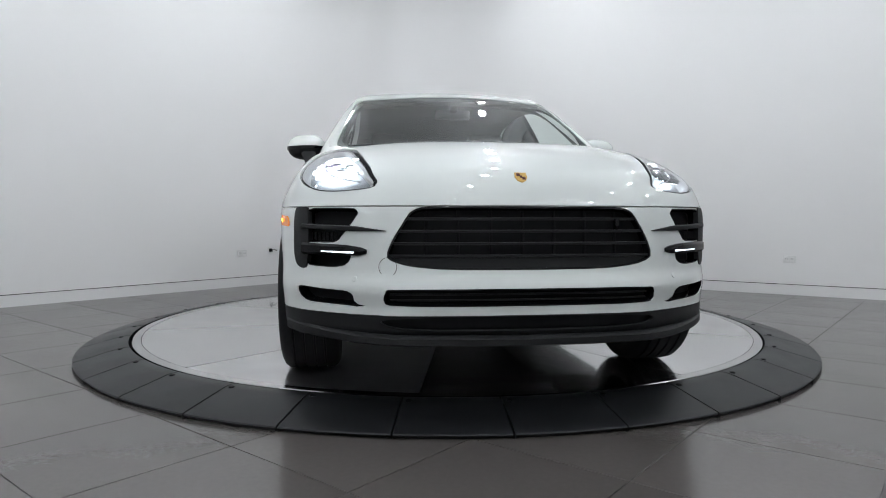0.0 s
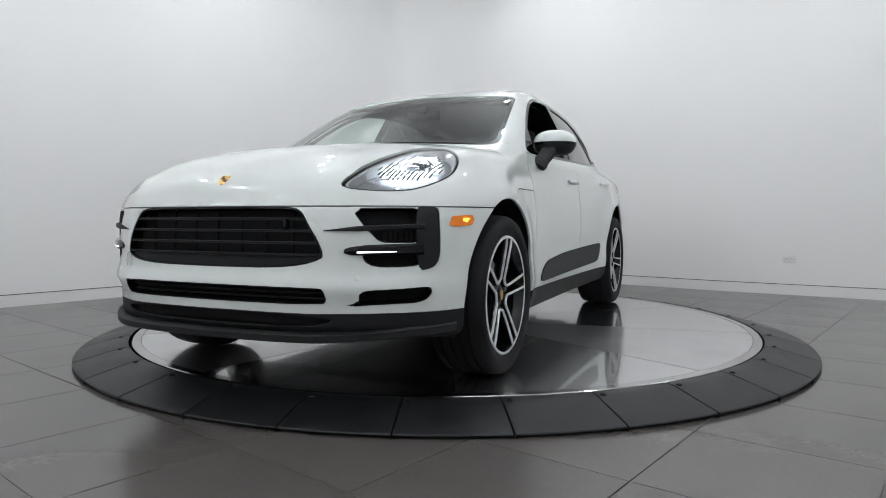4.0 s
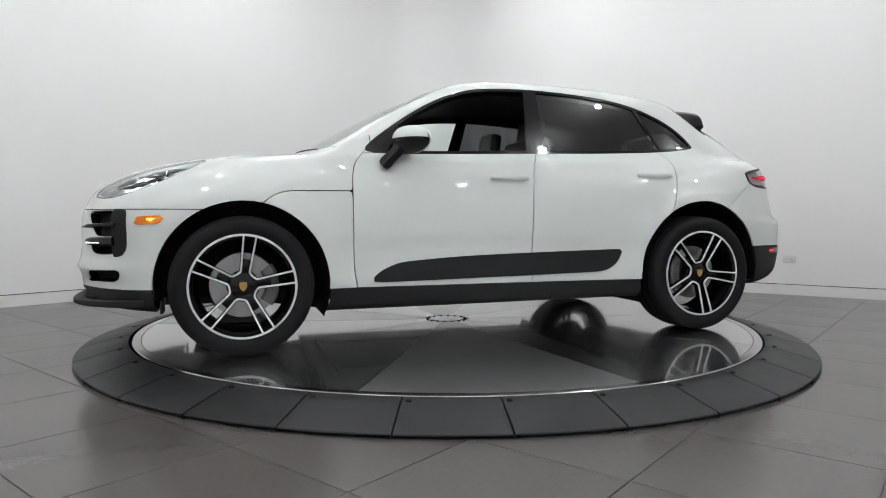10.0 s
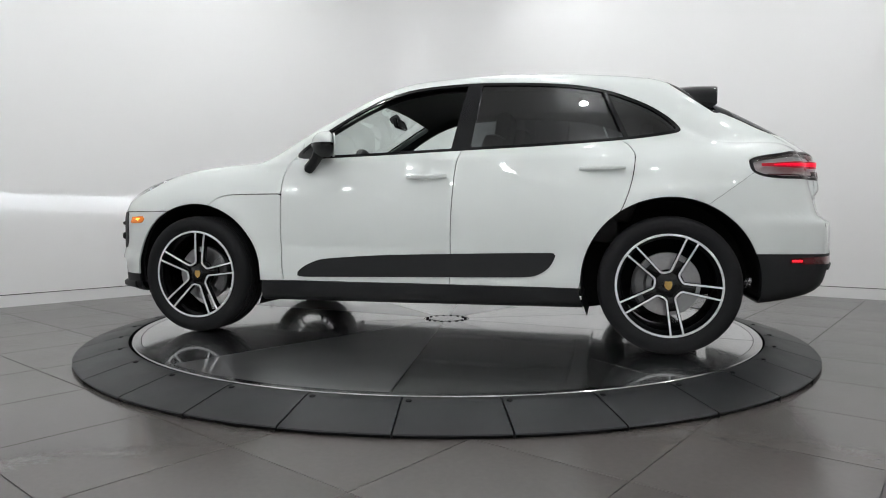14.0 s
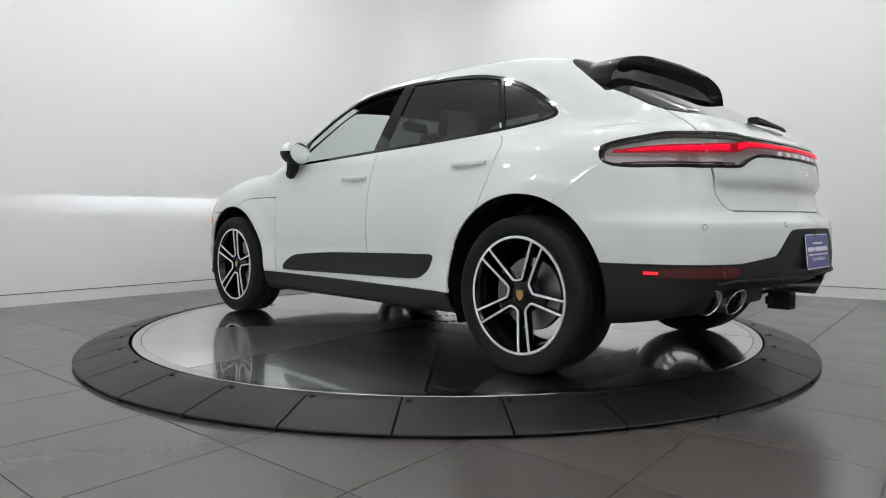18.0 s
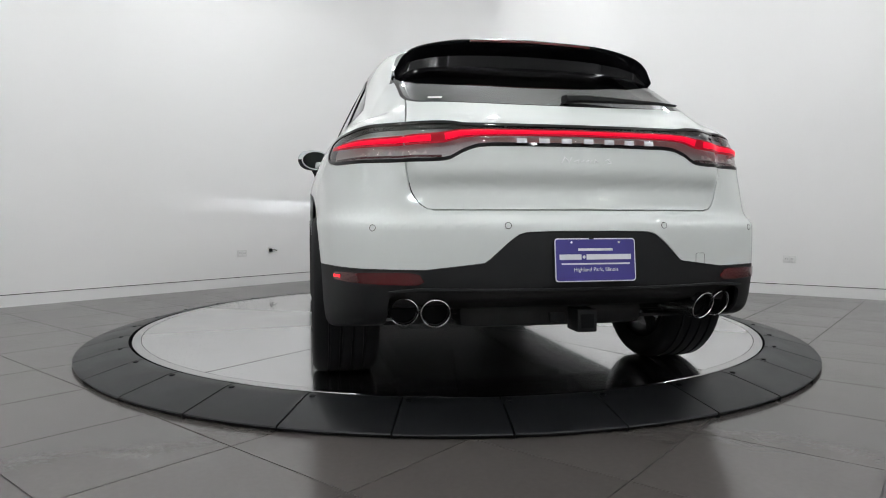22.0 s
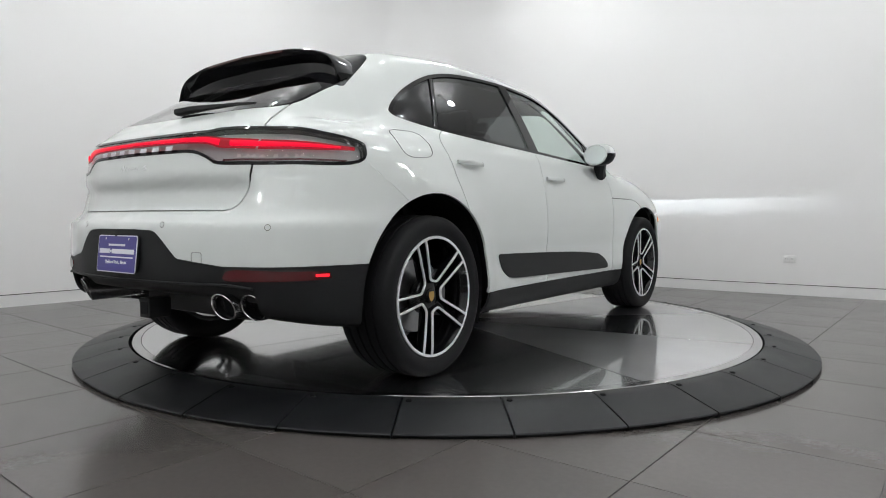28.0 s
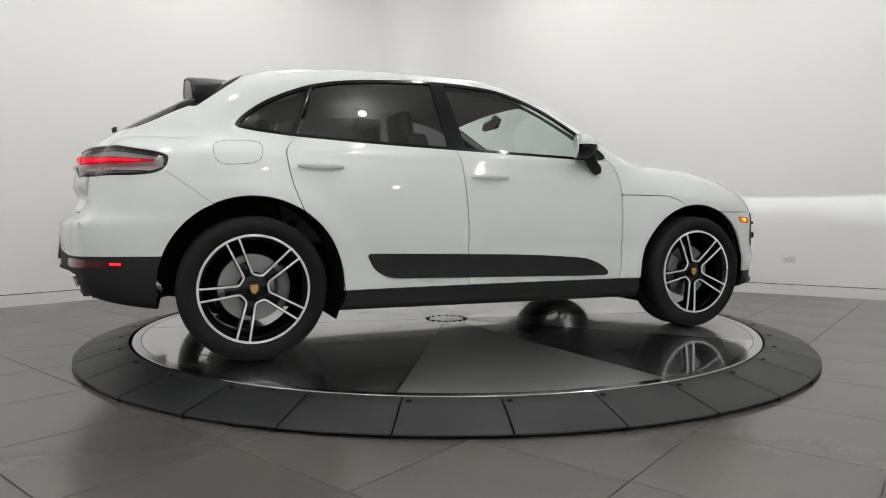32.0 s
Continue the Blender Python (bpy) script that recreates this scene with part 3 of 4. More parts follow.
def in_wing(v):
    f = smin(-1.39 - X(v), (Z(v) - 1.310 - .78 * (X(v) + 1.63)) * .8, .06)
    return np.where((X(v) > -1.74) & (Z(v) > 1.29), f, -1)


def arch(v, grow=0.0):
    x, z = X(v), Z(v)
    front = np.hypot(x - AXLE + .005, (z - .365)) - .438 - grow
    rear = np.hypot(x + AXLE, z - .375) - .449 - grow
    return np.minimum(front, rear)


door_front = curve((.2, .80), (.33, .81), (.44, .826), (.67, .83), (.9, .831), (1.0, .817), (1.054, .785), (1.12, .72))
door_split = curve((.2, -.226), (.34, -.227), (.61, -.229), (.83, -.238), (1.02, -.254), (1.094, -.276), (1.55, -.37))
door_rear = curve((.2, -.93), (.35, -.95), (.60, -1.04), (.78, -1.172), (.98, -1.226), (1.043, -1.231), (1.10, -1.205), (1.16, -1.12))
bonnet_edge = curve((.5, .862), (1.14, .858), (1.19, .852), (1.24, .835), (1.30, .795), (1.36, .757), (2.4, .757))
hatch_side = curve((.70, .530), (.742, .540), (.747, .560), (.757, .578), (.775, .594), (.82, .616), (.90, .631), (1.0, .635), (1.10, .615), (1.17, .60), (1.6, .56))


def with_flange(v, t, depth):
    """Turn the cut edges of a panel inward, so that it shows its thickness."""
    e = np.concatenate([t[:, (0, 1)], t[:, (1, 2)], t[:, (2, 0)]])
    n = len(v)
    key = np.minimum(e[:, 0], e[:, 1]) * n + np.maximum(e[:, 0], e[:, 1])
    _, idx, cnt = np.unique(key, return_index=True, return_counts=True)
    b = e[idx[cnt == 1]]
    used, back = np.unique(b, return_inverse=True)
    back = back.reshape(b.shape)
    g = slope_of(v[used])
    g /= np.linalg.norm(g, axis=1)[:, None]
    m = len(used)
    v = np.concatenate([v, v[used], v[used] - g * depth])
    q0, q1 = n + back[:, 0], n + back[:, 1]
    t = np.concatenate([t, np.stack([q1, q0, q0 + m], 1), np.stack([q1, q0 + m, q1 + m], 1)])
    return v, t


def shift(v, d):
    g = slope_of(v)
    return v + g / np.linalg.norm(g, axis=1)[:, None] * d


def panel(name, keeps, mat, parent, label="", lift=0.0, depth=.012, base=None):
    """A piece of the car's skin where all the fields in keeps are above zero."""
    v, t = base or SKIN
    for k in keeps:
        v, t = clip(v, t, k)
    if lift:
        v = shift(v, lift)
    if depth:
        v, t = with_flange(v, t, depth)
    return part(name, (v, t), mat, parent, label, sharp=60)


def no(f, gap=GAP):
    return lambda v: -f(v) - gap


def yes(f, inset=GAP):
    return lambda v: f(v) - inset


LEFT_SIDE, RIGHT_SIDE = (lambda v: v[:, 1]), (lambda v: -v[:, 1])
SILL = .338
painted = SKIN
for k in (arch, no(in_windows, 0), no(in_screen, 0), no(in_rear_glass, 0), no(in_wing, .001), no(in_headlamp), no(in_taillamp), no(in_grille, 0), no(in_slot, 0), no(in_vent_up, 0), no(in_vent_low, 0), no(in_flap, .001),
          no(in_corner, 0), no(in_dark_tail, 0)):
    painted = clip(*painted, k)
above_sill = lambda v: Z(v) - SILL
sill_front = lambda v: Z(v) - np.where(X(v) > 1.3, .357, SILL)
bonnet = lambda v: np.minimum(X(v) - door_front(Z(v)), Z(v) - bonnet_edge(X(v)))
behind_screen = lambda v: np.where((Z(v) > 1.0) & (A(v) < .78), X(v) - screen_base(A(v)) + .012, 1)
is_bonnet = lambda v: np.minimum(bonnet(v), behind_screen(v))
panel("bonnet", [yes(is_bonnet)], PAINT, car, base=painted)
front_lower = lambda v: np.minimum(X(v) - door_front(Z(v)), bonnet_edge(X(v)) - Z(v))
bumper = panel("front_bumper", [yes(front_lower), lambda v: X(v) - 1.42, sill_front], PAINT, car, base=painted)
tail_seam = lambda v: np.where((X(v) < -1.4), np.maximum(-(X(v) + 1.60) - (Z(v) - .79) * 1.35, .50 - Z(v)), -1) * .6
is_hatch = lambda v: np.minimum(np.minimum(hatch_side(Z(v)) - A(v), Z(v) - .742), np.where(X(v) < -1.47, .5, -.5))
hatch_roof = lambda v: -1.465 - X(v)
hatch = lambda v: np.minimum(is_hatch(v), hatch_roof(v))
panel("tailgate", [yes(hatch)], PAINT, car, base=painted)
bumper_zone = lambda v: np.minimum(tail_seam(v), .985 - Z(v))
rear_bumper = panel("rear_bumper", [yes(bumper_zone, .0008), no(hatch), above_sill], PAINT, car, base=painted)
for side in (LEFT_SIDE, RIGHT_SIDE):
    fender = panel("fender", [yes(front_lower), lambda v: 1.42 - X(v), side, above_sill], PAINT, car, base=painted)
    front_door = lambda v: np.minimum(np.minimum(door_front(Z(v)) - X(v), X(v) - door_split(Z(v))), 1.16 - Z(v))
    below_glass = lambda v: np.where(X(v) > -1.46, 1.09 + .045 * (.4 - X(v)) - Z(v), 1)
    panel("front_door", [yes(front_door), yes(below_glass), side, above_sill], PAINT, car, base=painted)
    rear_door = lambda v: np.minimum(np.minimum(door_split(Z(v)) - X(v), X(v) - door_rear(Z(v))), 1.17 - Z(v))
    panel("rear_door", [yes(rear_door), yes(below_glass), side, above_sill], PAINT, car, base=painted)
    panel("rocker_panel", [lambda v: SILL - .003 - Z(v), lambda v: 1.15 - np.abs(X(v)), lambda v: arch(v, .012), side, lambda v: A(v) - .6], PLASTIC, car, "matte black plastic sill", lift=.006)
doors = lambda v: np.minimum(np.minimum(np.minimum(door_front(Z(v)) - X(v), X(v) - door_rear(Z(v))), below_glass(v)), 1.17 - Z(v))
panel("body_shell", [no(is_bonnet), no(front_lower), no(doors), no(bumper_zone, .0008), no(hatch), above_sill], PAINT, car, base=painted)
panel("front_apron", [lambda v: X(v) - 1.42, lambda v: .357 - GAP - Z(v), arch, no(in_intake, 0)], PLASTIC, car, "matte black plastic apron")
in_recess = lambda v: np.where(X(v) < -1.9, inside_of(TAIL_RECESS, v[:, 1], Z(v)), -1)
rear_apron = panel("rear_apron", [yes(in_dark_tail), no(in_recess, 0), arch], PLASTIC, rear_bumper, "matte black plastic diffuser")
panel("inner_shell", [lambda v: arch(v, .012), no(in_windows, -.012), no(in_screen, -.02), no(in_rear_glass, -.02)], UNDER, car, "dark inner shell", lift=-.055, depth=0)

# glass
panel("windscreen", [yes(in_screen, .001)], SHIELD, car, "slightly green windscreen", lift=-.004, depth=0)
glass_top = lambda v: X(v) + 1.662 + .26 * A(v) ** 2
panel("rear_window", [yes(in_rear_glass, .010), lambda v: -glass_top(v)], REAR_TINT, car, "dark tinted rear glass", lift=-.003, depth=0)
panel("rear_glass_border", [yes(in_rear_glass, .001), lambda v: np.maximum(.010 - in_rear_glass(v), glass_top(v))], GLOSS, car, "black border of the rear glass", lift=-.003, depth=0)
band = lambda v: in_windows(v) - .018
pillar_front = lambda v: -.215 - (Z(v) - 1.1) * .16
pillar_back = lambda v: -.330 - (Z(v) - 1.1) * .09
pillar = lambda v: np.minimum(X(v) - pillar_back(v), pillar_front(v) - X(v))
divider = lambda v: .010 - np.abs(X(v) + 1.175 - (Z(v) - 1.14) * .42)
mirror_sail = lambda v: X(v) - .60 + (Z(v) - 1.1) * .35
for side in (LEFT_SIDE, RIGHT_SIDE):
    panel("window_trim", [yes(in_windows, .001), lambda v: -band(v), side], GLOSS, car, "gloss black window trim", lift=-.001, depth=.012)
    if side is RIGHT_SIDE:      # the driver's window is wound down
        panel("door_glass", [band, lambda v: X(v) - pillar_front(v), lambda v: -mirror_sail(v), side], CLEAR, car, "clear front door glass", lift=-.008, depth=0)
    panel("mirror_triangle", [band, mirror_sail, side], GLOSS, car, lift=-.004, depth=.006)
    panel("door_pillar", [band, pillar, side], GLOSS, car, "gloss black door pillar", lift=-.001, depth=.006)
    zs = np.linspace(1.128, 1.425, 14)
    part("window_divider", sweep(settle(np.array([(-1.175 + (z - 1.14) * .42, (.72 - .4 * (z - 1.14)) * (1 if side is LEFT_SIDE else -1), z) for z in zs]), -.005, 8), .006, .024, (1, 0, 0)), GLOSS, car)
    rear_of = lambda v: pillar_back(v) - X(v)
    panel("rear_door_glass", [band, rear_of, lambda v: X(v) + 1.165 - (Z(v) - 1.14) * .42, side], TINT, car, "dark tinted glass", lift=-.008, depth=0)
    panel("quarter_glass", [band, lambda v: -(X(v) + 1.185 - (Z(v) - 1.14) * .42), side], TINT, car, "dark tinted glass", lift=-.008, depth=0)
    panel("door_blade", [yes(lambda v: inside_of(BLADE, X(v), Z(v)), 0), side, lambda v: A(v) - .5], PLASTIC, car, "matte black side blade", lift=.007, depth=.012)
# ---- wheels ----
def wheel(phase, width, caliper):
    top = new("wheel")
    hw = width / 2
    R = TYRE_R
    prof = [(.268, -hw + .030), (.285, -hw + .012), (.310, -hw + .002), (.335, -hw), (.356, -hw + .010), (.368, -hw + .026)]
    grooves = []
    for c in (-.26, -.09, .09, .26):
        grooves += [(R, c * width - .006), (R - .008, c * width - .004), (R - .008, c * width + .004), (R, c * width + .006)]
    prof = prof + grooves + [(r, -y) for r, y in prof[::-1]]
    part("tyre", lathe(prof, 72), RUBBER, top, "black rubber tyre")
    part("rim", lathe([(.2655, hw - .014), (.260, hw - .026), (.250, hw - .045), (.243, hw - .075), (.238, -.02), (.240, -hw + .03), (.268, -hw + .030)], 60), RIM, top, "gloss black wheel rim")
    part("rim_lip", lathe([(.2785, hw - .018), (.2775, hw - .0125), (.2745, hw - .0115), (.2665, hw - .012), (.2655, hw - .014)], 72), MACHINED, top, "bright machined rim edge")
    face, hubz = hw - .0165, hw - .046

    def depth(r):
        return hubz + (face - hubz) * max(0, min(1, (r - .05) / .2)) ** .8

    half = lambda r: .0225 + .0095 * max(0, r - .085) / .18
    # a bright edge runs in along one spoke and out along the next
    a = radians(36)
    path = []
    for r in (.268, .23, .19, .15, .120, .098, .080):
        path.append((r * math.cos(0) , half(r)))
    pts = [np.array((x, z)) for x, z in path]
    turn72 = lambda q: np.array((q[0] * math.cos(2 * a) - q[1] * math.sin(2 * a), q[0] * math.sin(2 * a) + q[1] * math.cos(2 * a)))
    other = [turn72(np.array((x, -z))) for x, z in path][::-1]
    mid = []
    p0, p1 = pts[-1], other[0]
    for s in (.14, .34, .66, .86):
        mid.append(p0 + (p1 - p0) * s - np.array((math.cos(a), math.sin(a))) * (.0075 if .2 < s < .8 else .0055))
    line = pts + mid + other
    line3 = [(q[0], depth(math.hypot(*q)) + .001, q[1]) for q in line]
    edge_mesh = mesh_of("machined_edge", *sweep(line3, .0102, .010, (0, 1, 0)), MACHINED)
    # each spoke is a pair of slim arms with an open slot between them
    deep = [(q[0], q[1] - .0225, q[2]) for q in line3]
    spoke_mesh = mesh_of("spoke", *sweep(deep, .0165, .038, (0, 1, 0)), RIM)
    web_mesh = mesh_of("spoke_web", *box(.105, hubz - .016, 0, .075, .016, .040, .005), RIM)
    for k in range(5):
        for me, name in ((spoke_mesh, "spoke"), (edge_mesh, "machined_edge"), (web_mesh, "spoke_web")):
            ob = new(name, me)
            ob.matrix_basis = pose(0, 0, 0, 0, phase + 72 * k, 0)
            ob.parent = top
    part("hub", lathe([(0, hubz - .004), (.045, hubz - .004), (.060, hubz - .008), (.078, hubz - .012), (.084, hubz - .020), (.084, hubz - .05)], 40), RIM, top)
    cap = part("centre_cap", lathe([(0, hubz + .006), (.026, hubz + .005), (.033, hubz + .001), (.034, hubz - .004)], 28), RIM, top)
    part("crest", (np.array([(sx * .0185, hubz + .0075, sz * 1.2) for sx, sz in ((-1, .018), (1, .018), (1.1, .0), (.7, -.014), (0, -.022), (-.7, -.014), (-1.1, 0))]), [(6, 5, 4, 3, 2, 1, 0)]), GOLD, cap, "small gold crest", smooth=False)
    bolt = mesh_of("wheel_bolt", *lathe([(0, hubz - .006), (.008, hubz - .006), (.011, hubz - .003), (.014, hubz - .003), (.014, hubz - .015)], 12), DARK)
    for k in range(5):
        q = radians(phase + 36 + 72 * k)
        ob = new("wheel_bolt", bolt)
        ob.matrix_basis = pose(.056 * math.cos(q), -.004, -.056 * math.sin(q))
        ob.parent = top
    part("brake_disc", lathe([(.06, .02), (.172, .02), (.175, .014), (.175, -.004), (.172, -.010), (.06, -.010)], 48), STEEL, top, "steel brake disc")
    cal = []
    for q in np.linspace(-38, 38, 9):
        q = radians(q)
        cal.append((caliper * .150 * math.cos(q), .028, .150 * math.sin(q)))
    part("brake_caliper", sweep(cal, .075, .062, (0, 1, 0)), CALIPER, top, "dark grey brake caliper")
    part("back_plate", lathe([(0, -.03), (.160, -.03), (.160, -.045), (0, -.045)], 32), DARK, top)
    return top


TRACK = .822
for x, wide, ph_left, ph_right in ((AXLE, .265, 46, 8), (-AXLE, .290, 28, 5)):
    for side, ph in ((1, ph_left), (-1, ph_right)):
        w = wheel(ph, wide, -side if x > 0 else side)
        w.parent = car
        w.matrix_basis = pose(x, side * (TRACK - (.004 if x < 0 else 0)), TYRE_R * .975, 0, 0, 0 if side > 0 else 180) @ Matrix.Scale(.975, 4)
        # wheel housing
        lo, hi = .50, (.885 if x > 0 else .905)
        well = []
        for k in range(25):
            q = radians(-8 + 212 * k / 24 if x > 0 else -24 + 212 * k / 24)
            rr = .452
            well.append((rr * math.cos(q), rr * math.sin(q)))
        n = len(well)
        v = [(x + a, side * y, .368 + b) for y in (lo, hi) for a, b in well]
        f = [(k, k + 1, n + k + 1, n + k) for k in range(n - 1)] + [tuple(range(n))]
        part("wheel_housing", (v, f), DARK, car, "black wheel housing liner")
# ---- lamps, grille, mirrors, trim ----
def meet(start, way, level=0.0, far=3.0):
    """Where a line from outside first meets the car's skin (or a level off it)."""
    start, way = np.array(start, float), np.array(way, float)
    way /= np.linalg.norm(way)
    s = np.linspace(0, far, 1500)
    f = field_of(start + s[:, None] * way) - level
    k = int(np.argmax(f < 0))
    lo, hi = s[max(k - 1, 0)], s[k]
    for _ in range(20):
        mid = (lo + hi) / 2
        if field_of((start + mid * way)[None])[0] - level < 0:
            hi = mid
        else:
            lo = mid
    return start + lo * way


def on_front(y, z, level=0.0):
    return meet((2.6, y, z), (-1, 0, 0), level)


def on_rear(y, z, level=0.0):
    return meet((-2.7, y, z), (1, 0, 0), level)


def on_side(x, z, s=1, level=0.0):
    return meet((x, 1.3 * s, z), (0, -s, 0), level)


def normal_at(q):
    g = slope_of(np.array([q], float))[0]
    return g / np.linalg.norm(g)


def sit(vf, q, up=(0, 0, 1)):
    """Place a mesh made flat (x across, y up, z outward) on the skin at q."""
    n = normal_at(q)
    u = np.array(up, float)
    u = u - n * (u @ n)
    u /= np.linalg.norm(u)
    r = np.cross(u, n)
    v = np.asarray(vf[0], float)
    return v @ np.array([r, u, n]) + q, vf[1]


def tuck(vf, depth=.012):
    """Push a piece in, as one, until all of it lies well under the skin."""
    v = np.asarray(vf[0], float)
    for _ in range(6):
        g = field_of(v)
        k = int(g.argmax())
        if g[k] < -depth:
            break
        v = v - normal_at(v[k]) * (g[k] + depth)
    return v, vf[1]


both = ((1, LEFT_SIDE), (-1, RIGHT_SIDE))

# grille: dark mesh ground, thin slats, a frame round it
ground = panel("grille_mesh", [yes(lambda v: in_grille(v), -.004)], DARK, bumper, "black honeycomb grille ground", lift=-.045, depth=0)
for z, w in ((.710, .435), (.665, .465), (.620, .485), (.575, .500)):
    path = [on_front(y, z, -.014) for y in np.linspace(-w, w, 25)]
    part("grille_slat", sweep(path, .016, .010, (0, 0, 1)), PLASTIC, bumper, "dark grey grille slat")
for y in (-.36, -.24, -.12, 0, .12, .24, .36):
    path = [on_front(y, z, -.043) for z in np.linspace(.535, .75, 6)]
    part("grille_rib", sweep(path, .010, .010, (1, 0, 0)), DARK, bumper)
panel("grille_sill", [yes(lambda v: in_grille(v), .003), lambda v: .568 - Z(v)], PLASTIC, bumper, "dark grey lower grille blade", lift=-.016, depth=.01)
panel("grille_frame", [yes(in_grille, .0005), lambda v: .007 - in_grille(v)], GLOSS, bumper, "black grille frame", lift=-.003, depth=.03)
part("radar_sensor", box(*on_front(.355, .690, -.006), .02, .016, .040, .004), GLOSS, bumper, "small black grille sensor")
for s, side in both:
    panel("vent_ground", [yes(in_vent_up, -.004), side], DARK, bumper, lift=-.05, depth=0)
    panel("vent_ground", [yes(in_vent_low, -.004), side], DARK, bumper, lift=-.05, depth=0)
    panel("vent_wall", [yes(in_vent_up, .0005), lambda v: .004 - in_vent_up(v), side], GLOSS, bumper, lift=-.003, depth=.04)
    panel("vent_wall", [yes(in_vent_low, .0005), lambda v: .004 - in_vent_low(v), side], GLOSS, bumper, lift=-.003, depth=.04)
    panel("vent_flap", [yes(in_flap, .001), side], PLASTIC, bumper, "matte black vent flap", lift=.004, depth=.02)
    # upper fin, tapering to a point on the white bumper
    ys = np.linspace(.505, .815, 16)
    h = np.interp(ys, [.505, .62, .815], [.002, .020, .018])
    path = [on_front(s * y, zz, .002) for y, zz in zip(ys, np.interp(ys, [.505, .62, .815], [.666, .674, .683]))]
    part("vent_fin", sweep(path, np.interp(ys, [.505, .6, .815], [.006, .022, .03]), h), PLASTIC, bumper, "matte black vent fin")
    for y in np.linspace(.69, .785, 7):
        part("vent_slat", sweep([on_front(s * y, z, -.03) for z in (.628, .645, .660)], .006, .02, (1, 0, 0)), PLASTIC, bumper)
    # lamp blade with its bright strip
    ys = np.linspace(.575, .812, 14)
    hz = np.interp(ys, [.575, .65, .812], [.590, .594, .598])
    path = [on_front(s * y, zz, .003) for y, zz in zip(ys, hz)]
    blade = part("lamp_blade", sweep(path, np.interp(ys, [.575, .60, .65, .812], [.012, .022, .030, .036]), np.interp(ys, [.575, .595, .65, .812], [.014, .030, .040, .044])), GLOSS, bumper, "gloss black running lamp blade")
    ys = np.linspace(.622, .806, 10)
    hz = np.interp(ys, [.575, .65, .812], [.586, .587, .590])
    path = [on_front(s * y, zz, .0165 + .003 * k / 9) for k, (y, zz) in enumerate(zip(ys, hz))]
    part("led_strip", sweep(path, .009, .0065), LED, blade, "bright white running light strip")
    panel("corner_ground", [yes(in_corner, -.004), side], DARK, bumper, lift=-.05, depth=0)
    panel("corner_wall", [yes(in_corner, .0005), lambda v: .004 - in_corner(v), side], GLOSS, bumper, lift=-.003, depth=.04)
    # amber side marker in its bezel
    MARK = np.array([(1.924, .679), (1.920, .676), (1.902, .717), (1.897, .721), (1.772, .728), (1.768, .724), (1.793, .687), (1.799, .684)])
    in_mark = lambda v: np.where((A(v) > .5) & (X(v) > 1.5), inside_of(MARK, X(v), Z(v)), -1)
    marker = panel("side_marker", [in_mark, side], AMBER, bumper, "amber side marker lamp", lift=.004, depth=.006)
    lit = np.array([(1.862, .690), (1.850, .712), (1.808, .714), (1.82, .693)])
    panel("marker_bulb", [lambda v: np.where((A(v) > .5) & (X(v) > 1.5), inside_of(lit, X(v), Z(v)), -1), side], AMBER_LIT, marker, lift=.0075, depth=0)
panel("slot_ground", [yes(in_slot, -.004)], DARK, bumper, lift=-.05, depth=0)
panel("slot_wall", [yes(in_slot, .0005), lambda v: .005 - in_slot(v)], GLOSS, bumper, lift=-.003, depth=.04)
for z in (.412, .434):
    part("slot_bar", sweep([on_front(y, z, -.035) for y in np.linspace(-.49, .49, 17)], .012, .006), PLASTIC, bumper)
panel("intake_ground", [yes(in_intake, -.030)], DARK, bumper, lift=-.022, depth=0)
# front lip that juts out below the bumper
ys = np.r_[np.linspace(-.88, -.6, 14), np.linspace(-.57, .57, 25), np.linspace(.6, .88, 14)]
lip = [(nose_plan(abs(y)) + np.interp(abs(y), [0, .5, .75, .88], [.014, .004, -.026, -.060]), y, np.interp(abs(y), [0, .6, .905], [.268, .271, .288])) for y in ys]
lv, lf = sweep(lip, np.interp(np.abs(ys), [0, .6, .88], [.075, .055, .035]), np.interp(np.abs(ys), [0, .7, .905], [.034, .036, .046]))
part("front_lip", (lv, lf), PLASTIC, bumper, "matte black chin spoiler")
part("tow_cover", sit(lathe([(.0335, .0002), (.0345, .0012), (.0355, .0002)], 30, "z"), on_front(-.50, .535)), DARK, bumper)
for y in (-.62, .62):
    part("park_sensor", sit(lathe([(0, .002), (.009, .002), (.011, .0005), (.0115, -.002)], 16, "z"), on_front(y, .49)), PAINT, bumper)
# crest on the bonnet
crest = [(-.021, .024), (.021, .024), (.0235, .0), (.015, -.018), (0, -.026), (-.015, -.018), (-.0235, 0)]
cq = on_front(.002, .866)
part("bonnet_crest", sit(([(a, b, .0015) for a, b in crest] + [(a * 1.08, b * 1.08, -.002) for a, b in crest],
                          [tuple(range(6, -1, -1))] + [(k, (k + 1) % 7, 7 + (k + 1) % 7, 7 + k) for k in range(7)]), cq, (-1, 0, .4)), GOLD, car, "small gold shield crest", smooth=False)

for a, b, w, h in ((-.010, .011, .014, .016), (.010, -.006, .013, .014), (0, .002, .010, .012)):
    part("crest_field", sit(moved(box(0, 0, .0019, w, h, .0012, .0004), pose(a, b, 0)), cq, (-1, 0, .4)), CREST_DARK, car, "dark red crest field")

